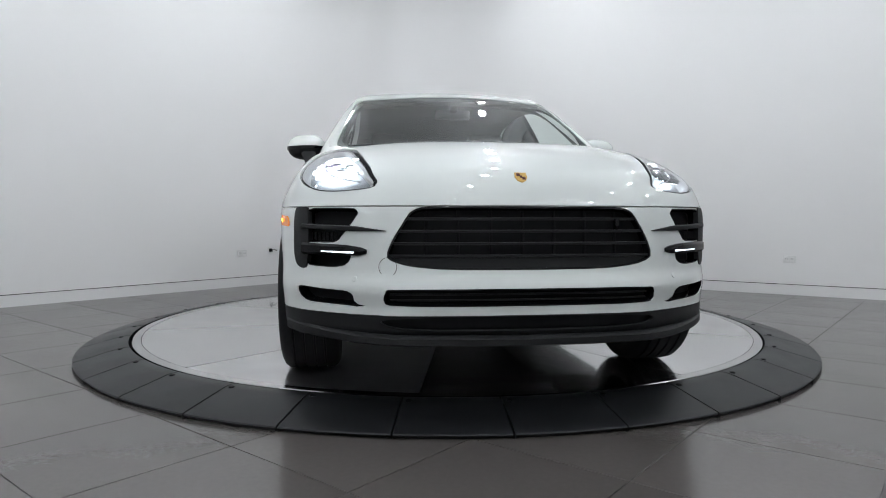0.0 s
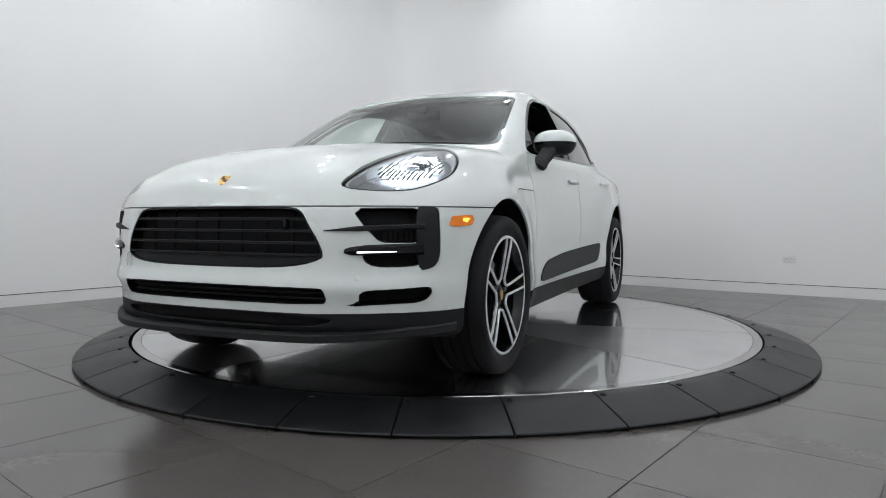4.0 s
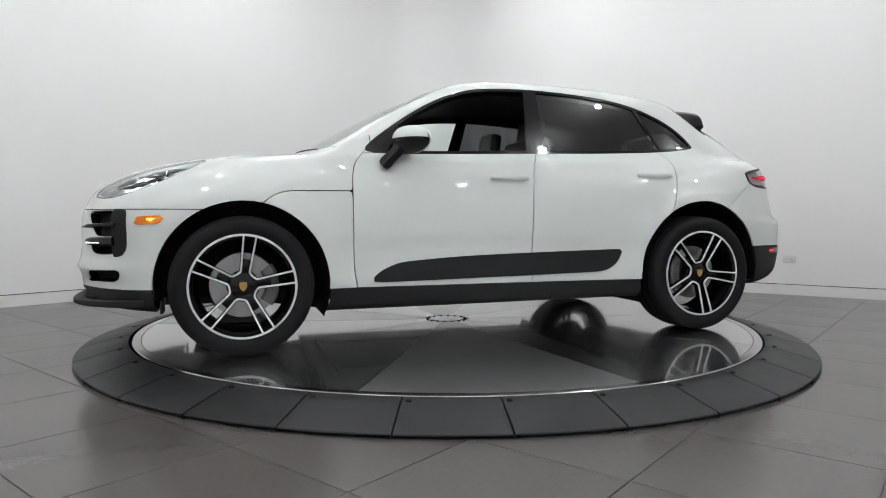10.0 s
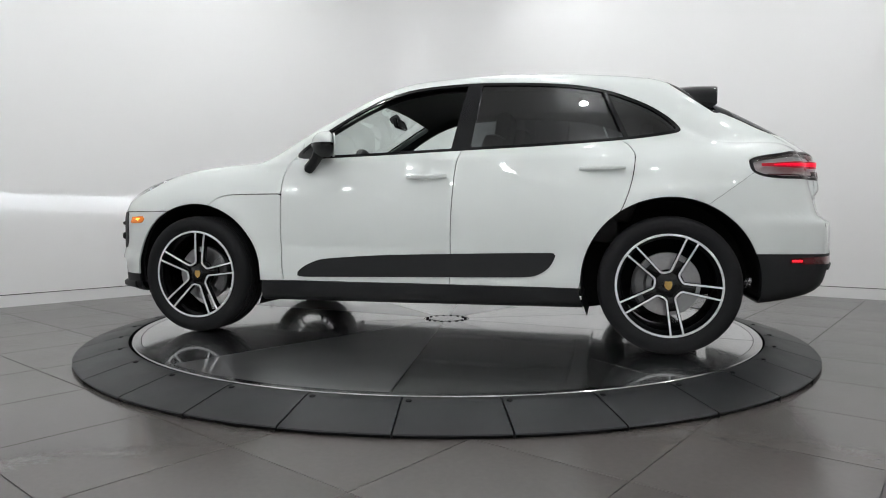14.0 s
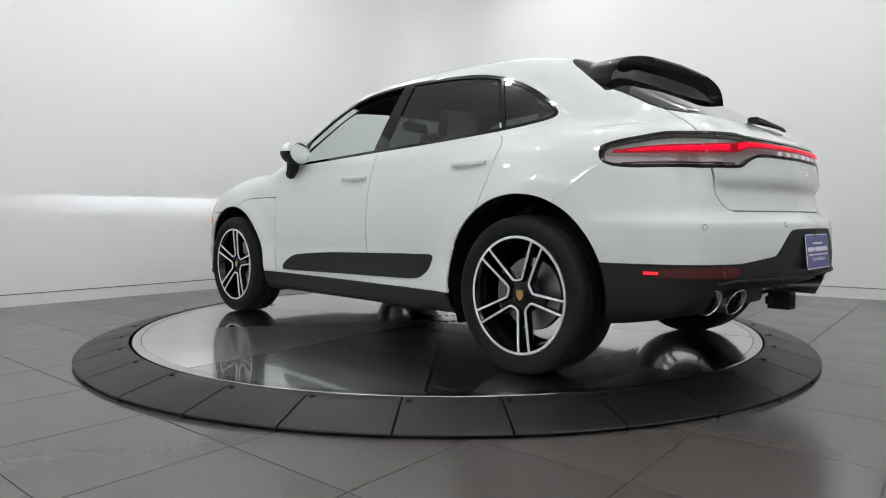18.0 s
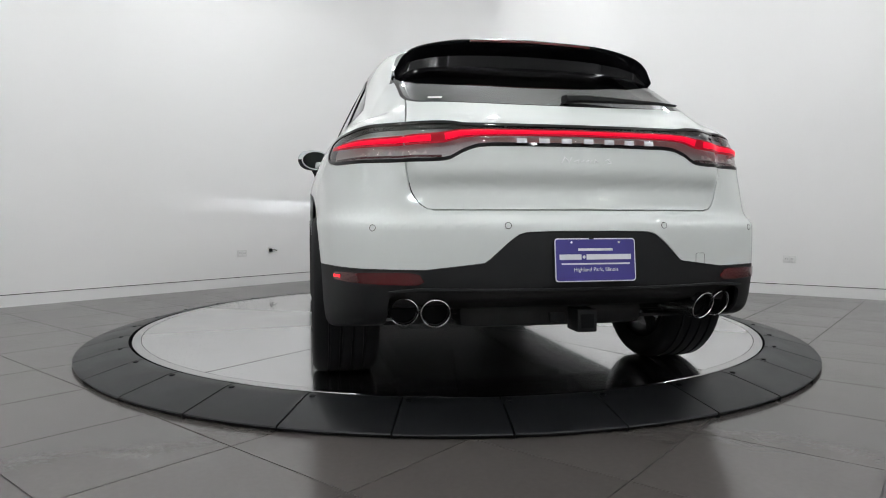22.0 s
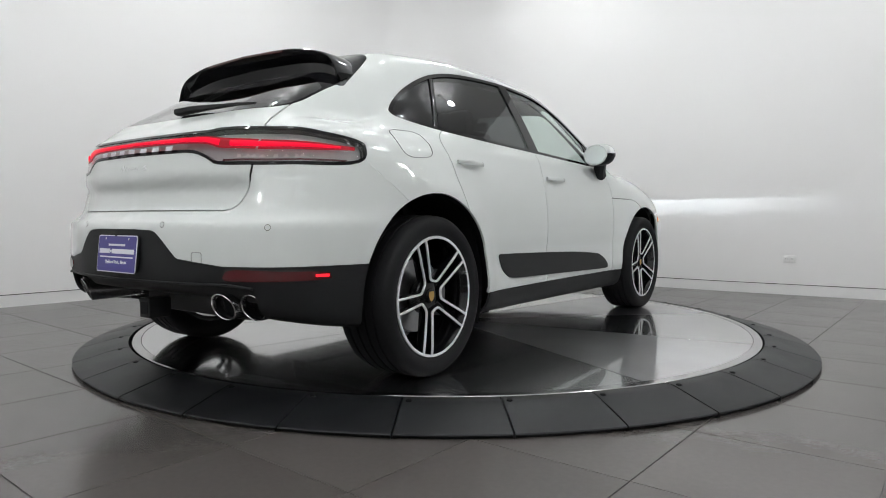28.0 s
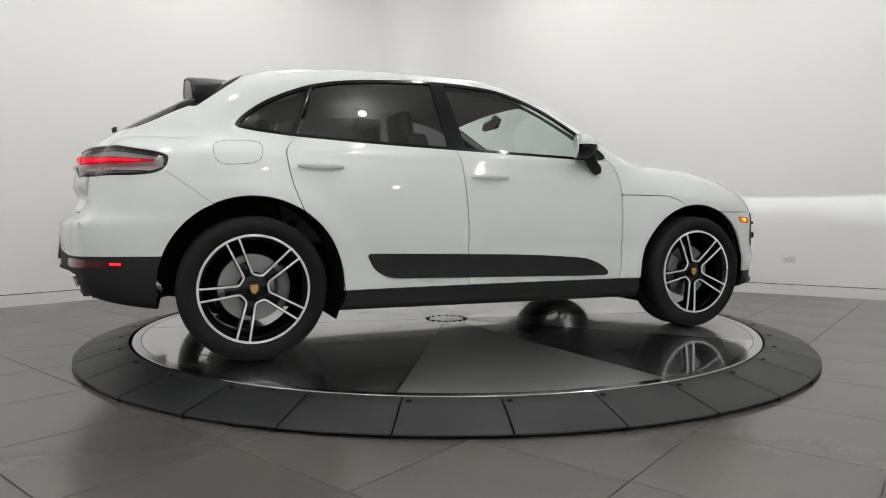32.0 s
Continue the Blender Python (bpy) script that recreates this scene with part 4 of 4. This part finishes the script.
# headlamps: clear cover, grey bowl, projector and running lamps
for s, side in both:
    lamp = panel("headlamp", [yes(in_headlamp, -.001), side], HOUSING, car, "clear headlamp with grey bowl, lit", lift=-.050, depth=0)
    panel("lamp_cover", [yes(in_headlamp, .002), side], LENS, lamp, "clear lens", lift=-.001, depth=0)
    panel("lamp_seal", [yes(in_headlamp, .0005), lambda v: .0028 - in_headlamp(v), side], DARK, lamp, lift=-.003, depth=.004)
    panel("lamp_wall", [yes(in_headlamp, .0015), lambda v: .006 - in_headlamp(v), side], BOWL, lamp, lift=-.008, depth=.042)
    cx, cy, cz = 1.850, s * .705, .918
    part("projector", tuck(moved(lathe([(.058, -.03), (.060, .0), (.055, .006), (.051, .0), (.050, -.01)], 32, "x"), pose(cx, cy, cz)), .010), CHROME, lamp, "bright lamp ring")
    # dark tube added so that the lens glow shows only from near the front
    part("projector_tube", moved(lathe([(.034, -.050), (.043, -.085), (.0, -.086)], 28, "x"), pose(cx, cy, cz)), DARK, lamp)
    part("projector_lens", moved(lathe([(.0, -.062), (.026, -.066), (.043, -.076)], 28, "x"), pose(cx, cy, cz)), GLARE, lamp, "glaring white lamp lens")
    part("bulb_strip", ([(cx - .058, cy - .030, cz + .0004), (cx - .058, cy + .030, cz + .0004), (cx - .058, cy + .030, cz + .0016), (cx - .058, cy - .030, cz + .0016)],
                        [(0, 1, 2, 3)]), BEAM, lamp, smooth=False)
    # unseen plates added to cut the strip's light to a low band
    part("lamp_visor", box(cx - .031, cy, cz + .0075, .046, .074, .013, .0005), DARK, lamp)
    part("lamp_visor", box(cx - .051, cy, cz - .0116, .006, .080, .0240, 0), DARK, lamp)
    # added glowing plates imitate the lamp's glare; thin upright fins, slot for the projector
    gv, gf, fins = [], [], []
    deep, step = .022, .0145
    for k in range(15):
        y0 = .604 + step * k
        for j in range(12):
            z0 = .858 + .0105 * j
            yc, zc = y0 + step / 2, z0 + .005
            if ((yc - .708) / .102) ** 2 + ((zc - .918) / .060) ** 2 > 1 or (abs(yc - .705) < .060 and -.014 < zc - .918 < .004):
                continue
            q = [on_front(s * yy, zz, -.016) for yy, zz in ((y0, z0), (y0 + step, z0), (y0 + step, z0 + .0105), (y0, z0 + .0105))]
            if min(inside_of(HEADLAMP, np.array([p[0] for p in q]), np.array([p[2] for p in q]))) < .012:
                continue
            n = len(gv)
            gv += [(p[0] - deep, p[1], p[2]) for p in q]
            gf.append((n, n + 1, n + 2, n + 3) if s > 0 else (n + 3, n + 2, n + 1, n))
            # added fins hide the glowing plates from the side
            for p, r in ((q[0], q[3]), (q[1], q[2])):
                fins.append(([(p[0] - deep, p[1], p[2]), tuple(p), tuple(r), (r[0] - deep, r[1], r[2])], [(0, 1, 2, 3)]))
    part("glare_field", (np.array(gv), gf), GLARE, lamp, "glowing white plate standing in for lamp glare", smooth=False)
    part("lamp_louvre", merge(*fins), DARK, lamp, smooth=False)
    for dx, dy, dz in ((-.085, .040, .042), (-.07, .055, .0), (.085, -.085, -.035), (.05, -.065, .022)):
        part("lamp_reflector", tuck(moved(box(0, 0, 0, .022, .042, .024, .007), pose(cx + dx, s * (.705 + dy), cz + dz, 0, 0, s * 30)), .016), STEEL, lamp)
    arm = [(2.07, s * .60, .848), (2.00, s * .66, .850), (1.93, s * .70, .858), (1.90, s * .715, .885), (1.885, s * .72, .915)]
    part("light_guide", sweep([q - normal_at(q) * (field_of(q[None])[0] + .016) for q in map(np.array, arm)], .005, .005), CHROME, lamp, "thin silver light guide")

# windscreen furniture and wipers
for y0, y1, k in ((.62, -.05, 0), (-.10, -.66, 1)):
    path = [meet((screen_base(abs(y)) - .012, y, 2.0), (0, 0, -1), .000) for y in np.linspace(y0, y1, 12)]
    wiper = part("wiper_arm", sweep(path, .014, .007), PLASTIC, car, "black windscreen wiper")
panel("screen_band", [yes(in_screen, .002), lambda v: .028 - in_screen(v)], GLOSS, car, "black frit band round the windscreen", lift=-.006, depth=0)
part("screen_sticker", sit(box(0, 0, 0, .050, .018, .0008, 0), meet((.36, .40, 2.0), (0, 0, -1)), (-1, 0, 0)), PAPER, car, "small white sticker on the windscreen")

# mirrors
def dome(a0, a1, b0, b1, na=18, nb=14, back=.30):
    """Part of the mirror shell; a runs round the upright axis, b up and down."""
    v, f = [], []
    for i in range(na + 1):
        for j in range(nb + 1):
            a, b = a0 + (a1 - a0) * i / na, b0 + (b1 - b0) * j / nb
            c = abs(math.cos(b)) ** .75
            x = math.cos(a) * c
            v.append((.096 * x if x > 0 else back * .096 * x, .124 * math.copysign(abs(math.sin(a)) ** .85, math.sin(a)) * c, .076 * math.copysign(abs(math.sin(b)) ** .9, math.sin(b))))
    for i in range(na):
        for j in range(nb):
            k = i * (nb + 1) + j
            f.append((k, k + nb + 1, k + nb + 2, k + 1))
    return np.array(v), f


for s, side in both:
    place = pose(.506, s * .918, 1.145, 0, 0, s * 27) @ Matrix.Diagonal((1, s, 1, 1))
    m = part("door_mirror", moved(dome(-math.pi, math.pi, radians(-2), math.pi / 2, 36, 12), place), PAINT, car, "white mirror cap on a black foot")
    part("mirror_base", moved(dome(-math.pi, math.pi, -math.pi / 2, radians(-2.5), 36, 10), place @ Matrix.Diagonal((.97, .97, .96, 1))), PLASTIC, m, "matte black lower shell")
    part("mirror_seam", moved(dome(-math.pi, math.pi, radians(-8), radians(2), 36, 2), place @ Matrix.Diagonal((1.012, 1.012, 1.02, 1))), GLOSS, m)
    g = [(-.031 - .001 * (i > 0), .110 * (i and math.cos(q * math.pi / 12)), .062 * (i and math.sin(q * math.pi / 12))) for i in (0, 1) for q in range(24)][23:]
    part("mirror_glass", moved((np.array(g), [(0, 1 + q, 1 + (q + 1) % 24) for q in range(24)]), place), MIRROR, m, "mirror glass", smooth=False)
    part("mirror_rim", moved(sweep([(-.030, .1145 * math.cos(q * math.pi / 16), .0665 * math.sin(q * math.pi / 16)) for q in range(32)], .008, .009, (1, 0, 0), True), place), PAINT, m)
    foot = [(.570, s * .905, 1.108), (.588, s * .895, 1.080), (.618, s * .880, 1.048), (.645, s * .870, 1.020), (.655, s * .862, 1.005)]
    part("mirror_foot", sweep(foot, (.085, .080, .075, .085, .075), (.060, .055, .055, .060, .05), (1, 0, 0)), PLASTIC, m, "matte black mirror foot")

# door handles in shallow cups
for s, side in both:
    for x0, x1, z in ((.030, -.205, .952), (-.945, -1.180, .982)):
        xs = np.linspace(x0, x1, 14)
        lift_ = .030 * np.sin(np.linspace(.12, math.pi - .12, 14)) ** .45 - .004
        path = [on_side(x, z + .0 * x, s, l) for x, l in zip(xs, lift_)]
        wid = .026 * np.sin(np.linspace(.25, math.pi - .25, 14)) ** .3
        h = part("door_handle", sweep(path, .016, wid, (0, 0, 1)), PAINT, car, "white door handle")
        cup = rounded([(x0 - .055, z - .022), (x1 + .055, z - .024), (x1 + .040, z + .014), (x0 - .040, z + .016)], 2)
        panel("handle_cup", [lambda v: np.where(A(v) > .5, inside_of(cup, X(v), Z(v)), -1), side], PAINT, h, lift=.0012, depth=0)

# fuel flap, round outline on the right flank
FUEL = rounded([(-1.345, 1.055), (-1.352, 1.095), (-1.40, 1.108), (-1.46, 1.106), (-1.53, 1.104), (-1.575, 1.085), (-1.585, 1.045), (-1.570, .99), (-1.53, .975), (-1.46, .978), (-1.40, .985), (-1.36, 1.005)], 2)
part("fuel_flap_line", sweep([on_side(x, z, -1, .0004) for x, z in FUEL], .0016, .0030, (0, 1, 0), True), DARK, car, "thin fuel flap joint")

# ---- tail ----
gate_cut = lambda v: hatch_side(Z(v)) - A(v)
for s, side in both:
    tail = panel("tail_lamp", [yes(in_taillamp, 0), side], BOWL, car, "red tail lamp with a smoked lens, lit", lift=-.030, depth=0)
    panel("lamp_frame", [yes(in_taillamp, .0005), lambda v: np.minimum(.011 - in_taillamp(v), 1), side], GLOSS, tail, "gloss black lamp frame", lift=.002, depth=.03)
    panel("tail_lens", [yes(in_taillamp, .010), side, lambda v: np.abs(gate_cut(v)) - .002], SMOKE, tail, "smoked lens", lift=-.001, depth=0)
    bar_keeps = [side, lambda v: -1.6 - X(v), lambda v: bar_top(round_tail(v)) - Z(v), lambda v: Z(v) - bar_low(round_tail(v)), lambda v: (53.5 - round_tail(v)) * .016]
    for cut in (lambda v: gate_cut(v) - .003, lambda v: -.003 - gate_cut(v)):
        panel("light_bar", bar_keeps + [cut], RED_LIT, tail, "glowing red light bar", lift=.0012, depth=.004)
    for q0, q1 in ((0.0, 26.5), (29.0, 50.5)):
        qs = np.linspace(q0, q1, 24)
        mid_z = .52 * bar_top(qs) + .48 * bar_low(qs)
        path = [meet((-1.2 - 1.6 * math.cos(radians(q)), s * 1.6 * math.sin(radians(q)), z), (math.cos(radians(q)), -s * math.sin(radians(q)), 0), .0035) for q, z in zip(qs, mid_z)]
        part("bar_core", sweep(path, .006, (bar_top(qs) - bar_low(qs)) * np.interp(qs, [0, 20, 30, 51], [.42, .62, .60, .40])), RED_HOT, tail, "bright red light core")
    rib_keeps = [side, lambda v: -1.6 - X(v), lambda v: Z(v) - .934, lambda v: .942 - Z(v), lambda v: (52 - round_tail(v)) * .016, lambda v: (round_tail(v) - 27) * .016]
    panel("lamp_rib", rib_keeps, RED_DIM, tail, "dim red lamp rib", lift=-.012, depth=.004)
    low_lens = lambda v: np.minimum(np.minimum(.962 - Z(v), Z(v) - .950), np.where(X(v) < -1.6, np.minimum(46 - round_tail(v), round_tail(v) - 29) * .02, -1))
    panel("reverse_lens", [low_lens, side], SOCKET, tail, "pale reversing lamp lens", lift=-.024, depth=.004)
    # rear reflector strip and marker
    REFL = rounded([(.575, .486), (.60, .520), (.72, .520), (.90, .512), (.90, .482), (.72, .478), (.60, .476)], 1)
    in_refl = lambda v: np.minimum(np.where(X(v) < -1.5, inside_of(REFL, A(v), Z(v)), -1), -1.985 - X(v))
    rf = panel("reflector", [in_refl, side], RED_DIM, rear_bumper, "dark red reflector strip", lift=.004, depth=.006)
    spot = [side, lambda v: A(v) - .7, lambda v: -1.995 - X(v), lambda v: X(v) + 2.045, lambda v: Z(v) - .493, lambda v: .503 - Z(v)]
    panel("marker_lamp", spot, RED_SPOT, rf, "glowing red marker", lift=.0065, depth=0)
    # twin exhaust tips
    for y in (.533, .645):
        def slant(vf):
            v = np.array(vf[0], float)
            v[:, 0] += .25 * (np.abs(v[:, 1]) - y) * np.clip((-2.08 - v[:, 0]) / .08, 0, 1)
            v[:, 0] -= .42 * (v[:, 2] - .374)
            v[:, 1] += s * .10 * (-2.2 - v[:, 0])
            return v, vf[1]
        at = pose(-2.215 + .055 * (y > .6), s * y, .371)
        tip = slant(moved(lathe([(.040, .32), (.050, .12), (.053, .02), (.053, .0), (.052, -.004), (.050, -.003), (.0475, .006), (.044, .06)], 40, "x"), at))
        pipe = part("exhaust_tip", tip, STEEL_PIPE, rear_apron, "satin chrome exhaust tip")
        part("tip_edge", slant(moved(lathe([(.0535, .004), (.0535, -.004), (.051, -.006), (.0485, -.003), (.048, .003)], 40, "x"), at)), CHROME, pipe, "bright rolled edge")
        part("pipe_inside", slant(moved(lathe([(0, .06), (.046, .05), (.046, .012)], 28, "x"), at)), DARK, pipe)
    for y, z in ((.755, .678), (.298, .687)):
        q = on_rear(s * y, z)
        part("park_sensor", sit(lathe([(0, .0015), (.0095, .0015), (.0100, .0005)], 20, "z"), q), PAINT, rear_bumper)
        part("sensor_ring", sit(lathe([(.0102, .0006), (.0112, .0012), (.0122, .0004)], 20, "z"), q), DARK, rear_bumper)
# square tow-eye cover beside the plate
ring_of = [on_rear(-.47 + a, .560 + b, .0002) for a, b in rounded([(-.022, -.022), (0, -.022), (.022, -.022), (.022, 0), (.022, .022), (0, .022), (-.022, .022), (-.022, 0)], 1)]
part("tow_eye_joint", sweep(ring_of, .0012, .0014, (1, 0, 0), True), DARK, rear_bumper, "thin square joint of the tow-eye cover")
# diffuser edge, recess floor and tow hitch
part("diffuser_lip", sweep([on_rear(y, .462 - .03 * max(0, abs(y) - .6) * 4, .004) for y in np.linspace(-.70, .70, 31)], .012, .010), PLASTIC, rear_apron)
part("diffuser_ground", box(-1.94, 0, .395, .05, 1.40, .13, .01), DARK, rear_apron)
part("tow_receiver", box(-2.20, -.033, .332, .10, .078, .085, .006), PLASTIC, rear_apron, "square black tow receiver")
part("tow_opening", box(-2.2505, -.033, .332, .004, .050, .052, 0), DARK, rear_apron)
part("tow_bracket", box(-2.18, .06, .338, .02, .06, .035, .004), PLASTIC, rear_apron)
# dealer plate with plain bars for its writing
def flat_plate(w, h, r, d):
    o = []
    for cx, cy, a0 in ((w - r, h - r, 0), (-w + r, h - r, 90), (-w + r, -h + r, 180), (w - r, -h + r, 270)):
        o += [(cx + r * math.cos(radians(a0 + k * 22.5)), cy + r * math.sin(radians(a0 + k * 22.5))) for k in range(5)]
    return slab(o, 0, d)


pl = np.array([(0, -1, 0), (0, 0, 1), (-1, 0, 0)], float)
def tail_flat(vf, q, lean=6):
    v = np.asarray(vf[0], float) @ pl
    c, s = math.cos(radians(lean)), math.sin(radians(lean))
    v = np.stack([v[:, 0] * c - v[:, 2] * s * -1, v[:, 1], v[:, 2] * c], 1)
    return v + q, vf[1]


PQ = np.array((-2.352, -.014, .566))
part("plate_holder", tail_flat(flat_plate(.150, .074, .012, .012), PQ + (.014, 0, 0)), PLASTIC, rear_bumper)
plate = part("dealer_plate", tail_flat(flat_plate(.1525, .0765, .012, .002), PQ), LETTER, rear_bumper, "blue dealer plate with white writing", smooth=False)
part("plate_field", tail_flat(flat_plate(.1485, .0725, .009, .0006), PQ - (.0022, 0, 0)), PLATE, plate, smooth=False)
for cx, cy, w, h in ((0, .0365, .130, .0085), (-.095, .0105, .082, .019), (.050, .0105, .170, .019), (0, -.0135, .258, .0055)):
    part("plate_bar", tail_flat(box(cx, cy, .0034, w, h, .0008, 0), PQ), LETTER, plate, "white bar", smooth=False)
part("plate_mark", tail_flat(moved(box(0, 0, .0034, .010, .010, .0008, 0), pose(-.044, .0105, 0, 0, 0, 45)), PQ), LETTER, plate, smooth=False)
town = bpy.data.curves.new("plate_town", "FONT")
town.body, town.size, town.align_x, town.align_y = "Highland Park, Illinois", .0195, "CENTER", "CENTER"
town.extrude = .0004
town.materials.append(LETTER)
writing = tagged(new("plate_town", town), "white serif writing")
writing.parent = plate
lean_c, lean_s = math.cos(radians(6)), math.sin(radians(6))
writing.matrix_basis = Matrix.Translation(PQ + np.array((-.0036 - .034 * lean_s, 0, -.034 * lean_c))) @ Matrix(((0, lean_s, -lean_c, 0), (-1, 0, 0, 0), (0, lean_c, lean_s, 0), (0, 0, 0, 1)))
for dx in (-.09, .09):
    part("plate_screw", tail_flat(moved(lathe([(0, .0045), (.004, .004), (.005, .002)], 10, "z"), pose(dx, .062, 0)), PQ), CHROME, plate)
# maker's mark as seven plain chrome bars, model mark as thin strokes
for k in range(7):
    y = .232 - k * .0825
    q = on_rear(y, .988, .016)
    part("badge_bar", sit(box(0, 0, 0, .038, .017, .004, .0015), q), LETTER, car, "silver badge bar")
strokes = [(.0, 0, 62, .030), (.014, .002, -50, .022), (.026, 0, 62, .026), (.046, -.003, 30, .016), (.056, -.003, 70, .016), (.072, -.003, 35, .016), (.090, -.003, 25, .018),
           (.104, -.004, 68, .014), (.120, -.003, 60, .018), (.130, -.003, -40, .014), (.172, .004, 20, .024), (.178, .0, -35, .022), (.176, -.010, 15, .026)]
for x, h, a, l in strokes:
    q = on_rear(.078 - x, .921 + h, .0012)
    part("model_mark", sit(moved(box(0, 0, 0, l, .0032, .002, .0008), pose(0, 0, 0, 0, 0, a)), q), MACHINED, car, "thin silver model mark")

# spoiler: a thick black wing that grows out of the roof
panel("spoiler_side", [in_wing, no(in_rear_glass, 0)], GLOSS, car, "black spoiler root on the roof end", lift=.0015, depth=.012)
ys = np.linspace(-.606, .606, 49)
edge_z = curve((0, 1.502), (.30, 1.492), (.46, 1.468), (.54, 1.441), (.58, 1.405), (.597, 1.371), (.61, 1.343))
v, f = [], []
for y in ys:
    a = abs(y)
    zt = float(edge_z(a))
    tip = np.array((-1.706 + .040 * (a / .628) ** 3, y, zt))
    q = settle(np.array([(-1.46 - .13 * (a / .628) ** 5, y, zt + .02 * (1 - a))]), .001, 8)[0]
    foot = settle(np.array([(-1.632 - .055 * (a / .6) ** 2 + .03 * (a / .628) ** 8, y * .985, 1.398 - .034 * (a / .6) ** 2 - .07 * (a / .62) ** 8)]), -.004, 8)[0]
    rise = .008 * (1 - (a / .64) ** 2)
    mid = tip * .45 + foot * .55
    v += [q, q * .66 + tip * .34 + (0, 0, rise), q * .33 + tip * .67 + (0, 0, rise), tip + (.008, 0, .001), tip + (0, 0, -.004), tip + (.006, 0, -.012),
          mid + (.050 * (1 - (a / .66) ** 6), 0, .012 * (1 - (a / .64) ** 2)), foot + (.025, 0, .012 * (1 - (a / .64) ** 4)), foot]
m = 9
for i in range(len(ys) - 1):
    for j in range(m - 1):
        f.append((i * m + j, i * m + j + 1, (i + 1) * m + j + 1, (i + 1) * m + j))
f += [tuple(range(m)), tuple(range((len(ys) - 1) * m + m - 1, (len(ys) - 1) * m - 1, -1))]
spoiler = part("roof_spoiler", (np.array(v), f), GLOSS, car, "black roof spoiler", sharp=50)
part("brake_light", sweep([(-1.704 + .040 * (abs(y) / .628) ** 3, y, float(edge_z(abs(y))) - .009) for y in np.linspace(-.28, .28, 17)], .006, .010), RED_DIM, spoiler, "dark red high brake light")
# rear wiper and sticker
wq = [meet((-2.6, y, z), (1, 0, 0), .022) for y, z in ((-.012, 1.180), (-.10, 1.186), (-.20, 1.184), (-.31, 1.180), (-.42, 1.178), (-.51, 1.175))]
wiper = part("rear_wiper", sweep(wq, (.05, .045, .036, .026, .020, .014), (.030, .028, .022, .016, .012, .008)), PLASTIC, car, "black rear wiper")
part("window_sticker", sit(box(0, 0, 0, .055, .014, .0008, 0), meet((-2.6, .495, 1.178), (1, 0, 0), .001)), PAPER, car, "small white sticker")

# ---- cabin ----
def cushion(cx, cy, cz, sx, sy, sz, b, tilt=0.0):
    return moved(box(0, 0, 0, sx, sy, sz, b), pose(cx, cy, cz, 0, tilt, 0))


for y in (.37, -.37):
    seat = part("seat", cushion(-.05, y, .62, .52, .50, .16, .06, -6), LEATHER, car, "black leather front seat")
    part("backrest", cushion(-.36, y, .93, .15, .48, .60, .06, -14), LEATHER, seat)
    part("headrest", cushion(-.46, y, 1.27, .10, .28, .19, .045, -8), LEATHER, seat)
bench = part("rear_bench", cushion(-.92, 0, .66, .48, 1.25, .16, .06, -6), LEATHER, car, "black leather rear bench")
part("bench_back", cushion(-1.22, 0, .93, .14, 1.25, .50, .05, -16), LEATHER, bench)
for y in (-.40, 0, .40):
    part("headrest", cushion(-1.30, y, 1.20, .08, .24, .13, .04, -8), LEATHER, bench)
dash = part("dashboard", cushion(.80, 0, .93, .50, 1.40, .20, .06, 4), CABIN, car, "dark dashboard")
part("instrument_hood", cushion(.66, .37, 1.065, .18, .34, .075, .03, 6), CABIN, dash)
part("dash_clock", cushion(.70, 0, 1.065, .09, .09, .06, .03), CABIN, dash)
part("centre_console", cushion(.25, 0, .72, .9, .24, .22, .05, -6), CABIN, dash)
wheel_rim = sweep([(.44 + .065 * math.sin(q * math.pi / 16), .37 + .185 * math.cos(q * math.pi / 16), .985 + .175 * math.sin(q * math.pi / 16)) for q in range(32)], .030, .030, (1, 0, 0), True)
sw = part("steering_wheel", wheel_rim, LEATHER, car, "black steering wheel")
part("wheel_hub", cushion(.46, .37, .98, .05, .15, .13, .03, -20), CABIN, sw)
part("steering_spoke", cushion(.45, .37, .98, .025, .34, .035, .01), CABIN, sw)
rv = part("cabin_mirror", cushion(.36, 0, 1.385, .035, .23, .068, .018, 12), GLOSS, car, "cabin rear-view mirror")
part("mirror_face", cushion(.342, 0, 1.382, .003, .21, .052, .001, 12), MIRROR, rv)
part("mirror_stem", cushion(.40, 0, 1.425, .07, .05, .05, .015, 30), CABIN, rv)
for y in (-.38, .38):
    part("sun_visor", cushion(.26, y, 1.478, .14, .40, .018, .006, 20), CABIN, car)
# underside: floor pan, rails, exhaust
part("floor_pan", box(0, 0, .235, 1.75, 1.55, .05, .02), UNDER, car, "black floor pan")
for y in (-.45, .45):
    part("under_rail", box(0, y, .205, 1.7, .10, .03, .01), UNDER, car)
part("engine_tray", box(1.5, 0, .25, 1.0, .95, .05, .02), UNDER, car)
part("rear_axle", box(-1.4, 0, .28, .35, 1.2, .10, .03), UNDER, car)
part("silencer", box(-1.90, 0, .33, .20, .80, .12, .05), UNDER, car)
for s, side in both:
    part("mud_flap", box(1.800, s * .79, .262, .012, .13, .07, .004), PLASTIC, car)


# ---- what moves: the table turns, and the car with it ----
def motions():
    rows = [(t, pose(.004, 0, 0, 0, 0, turn_at(t))) for t in range(0, 33)]
    walk(table, rows)
    walk(car, [(t, m @ pose(-.0148, -.0088, .0015)) for t, m in rows])


motions()
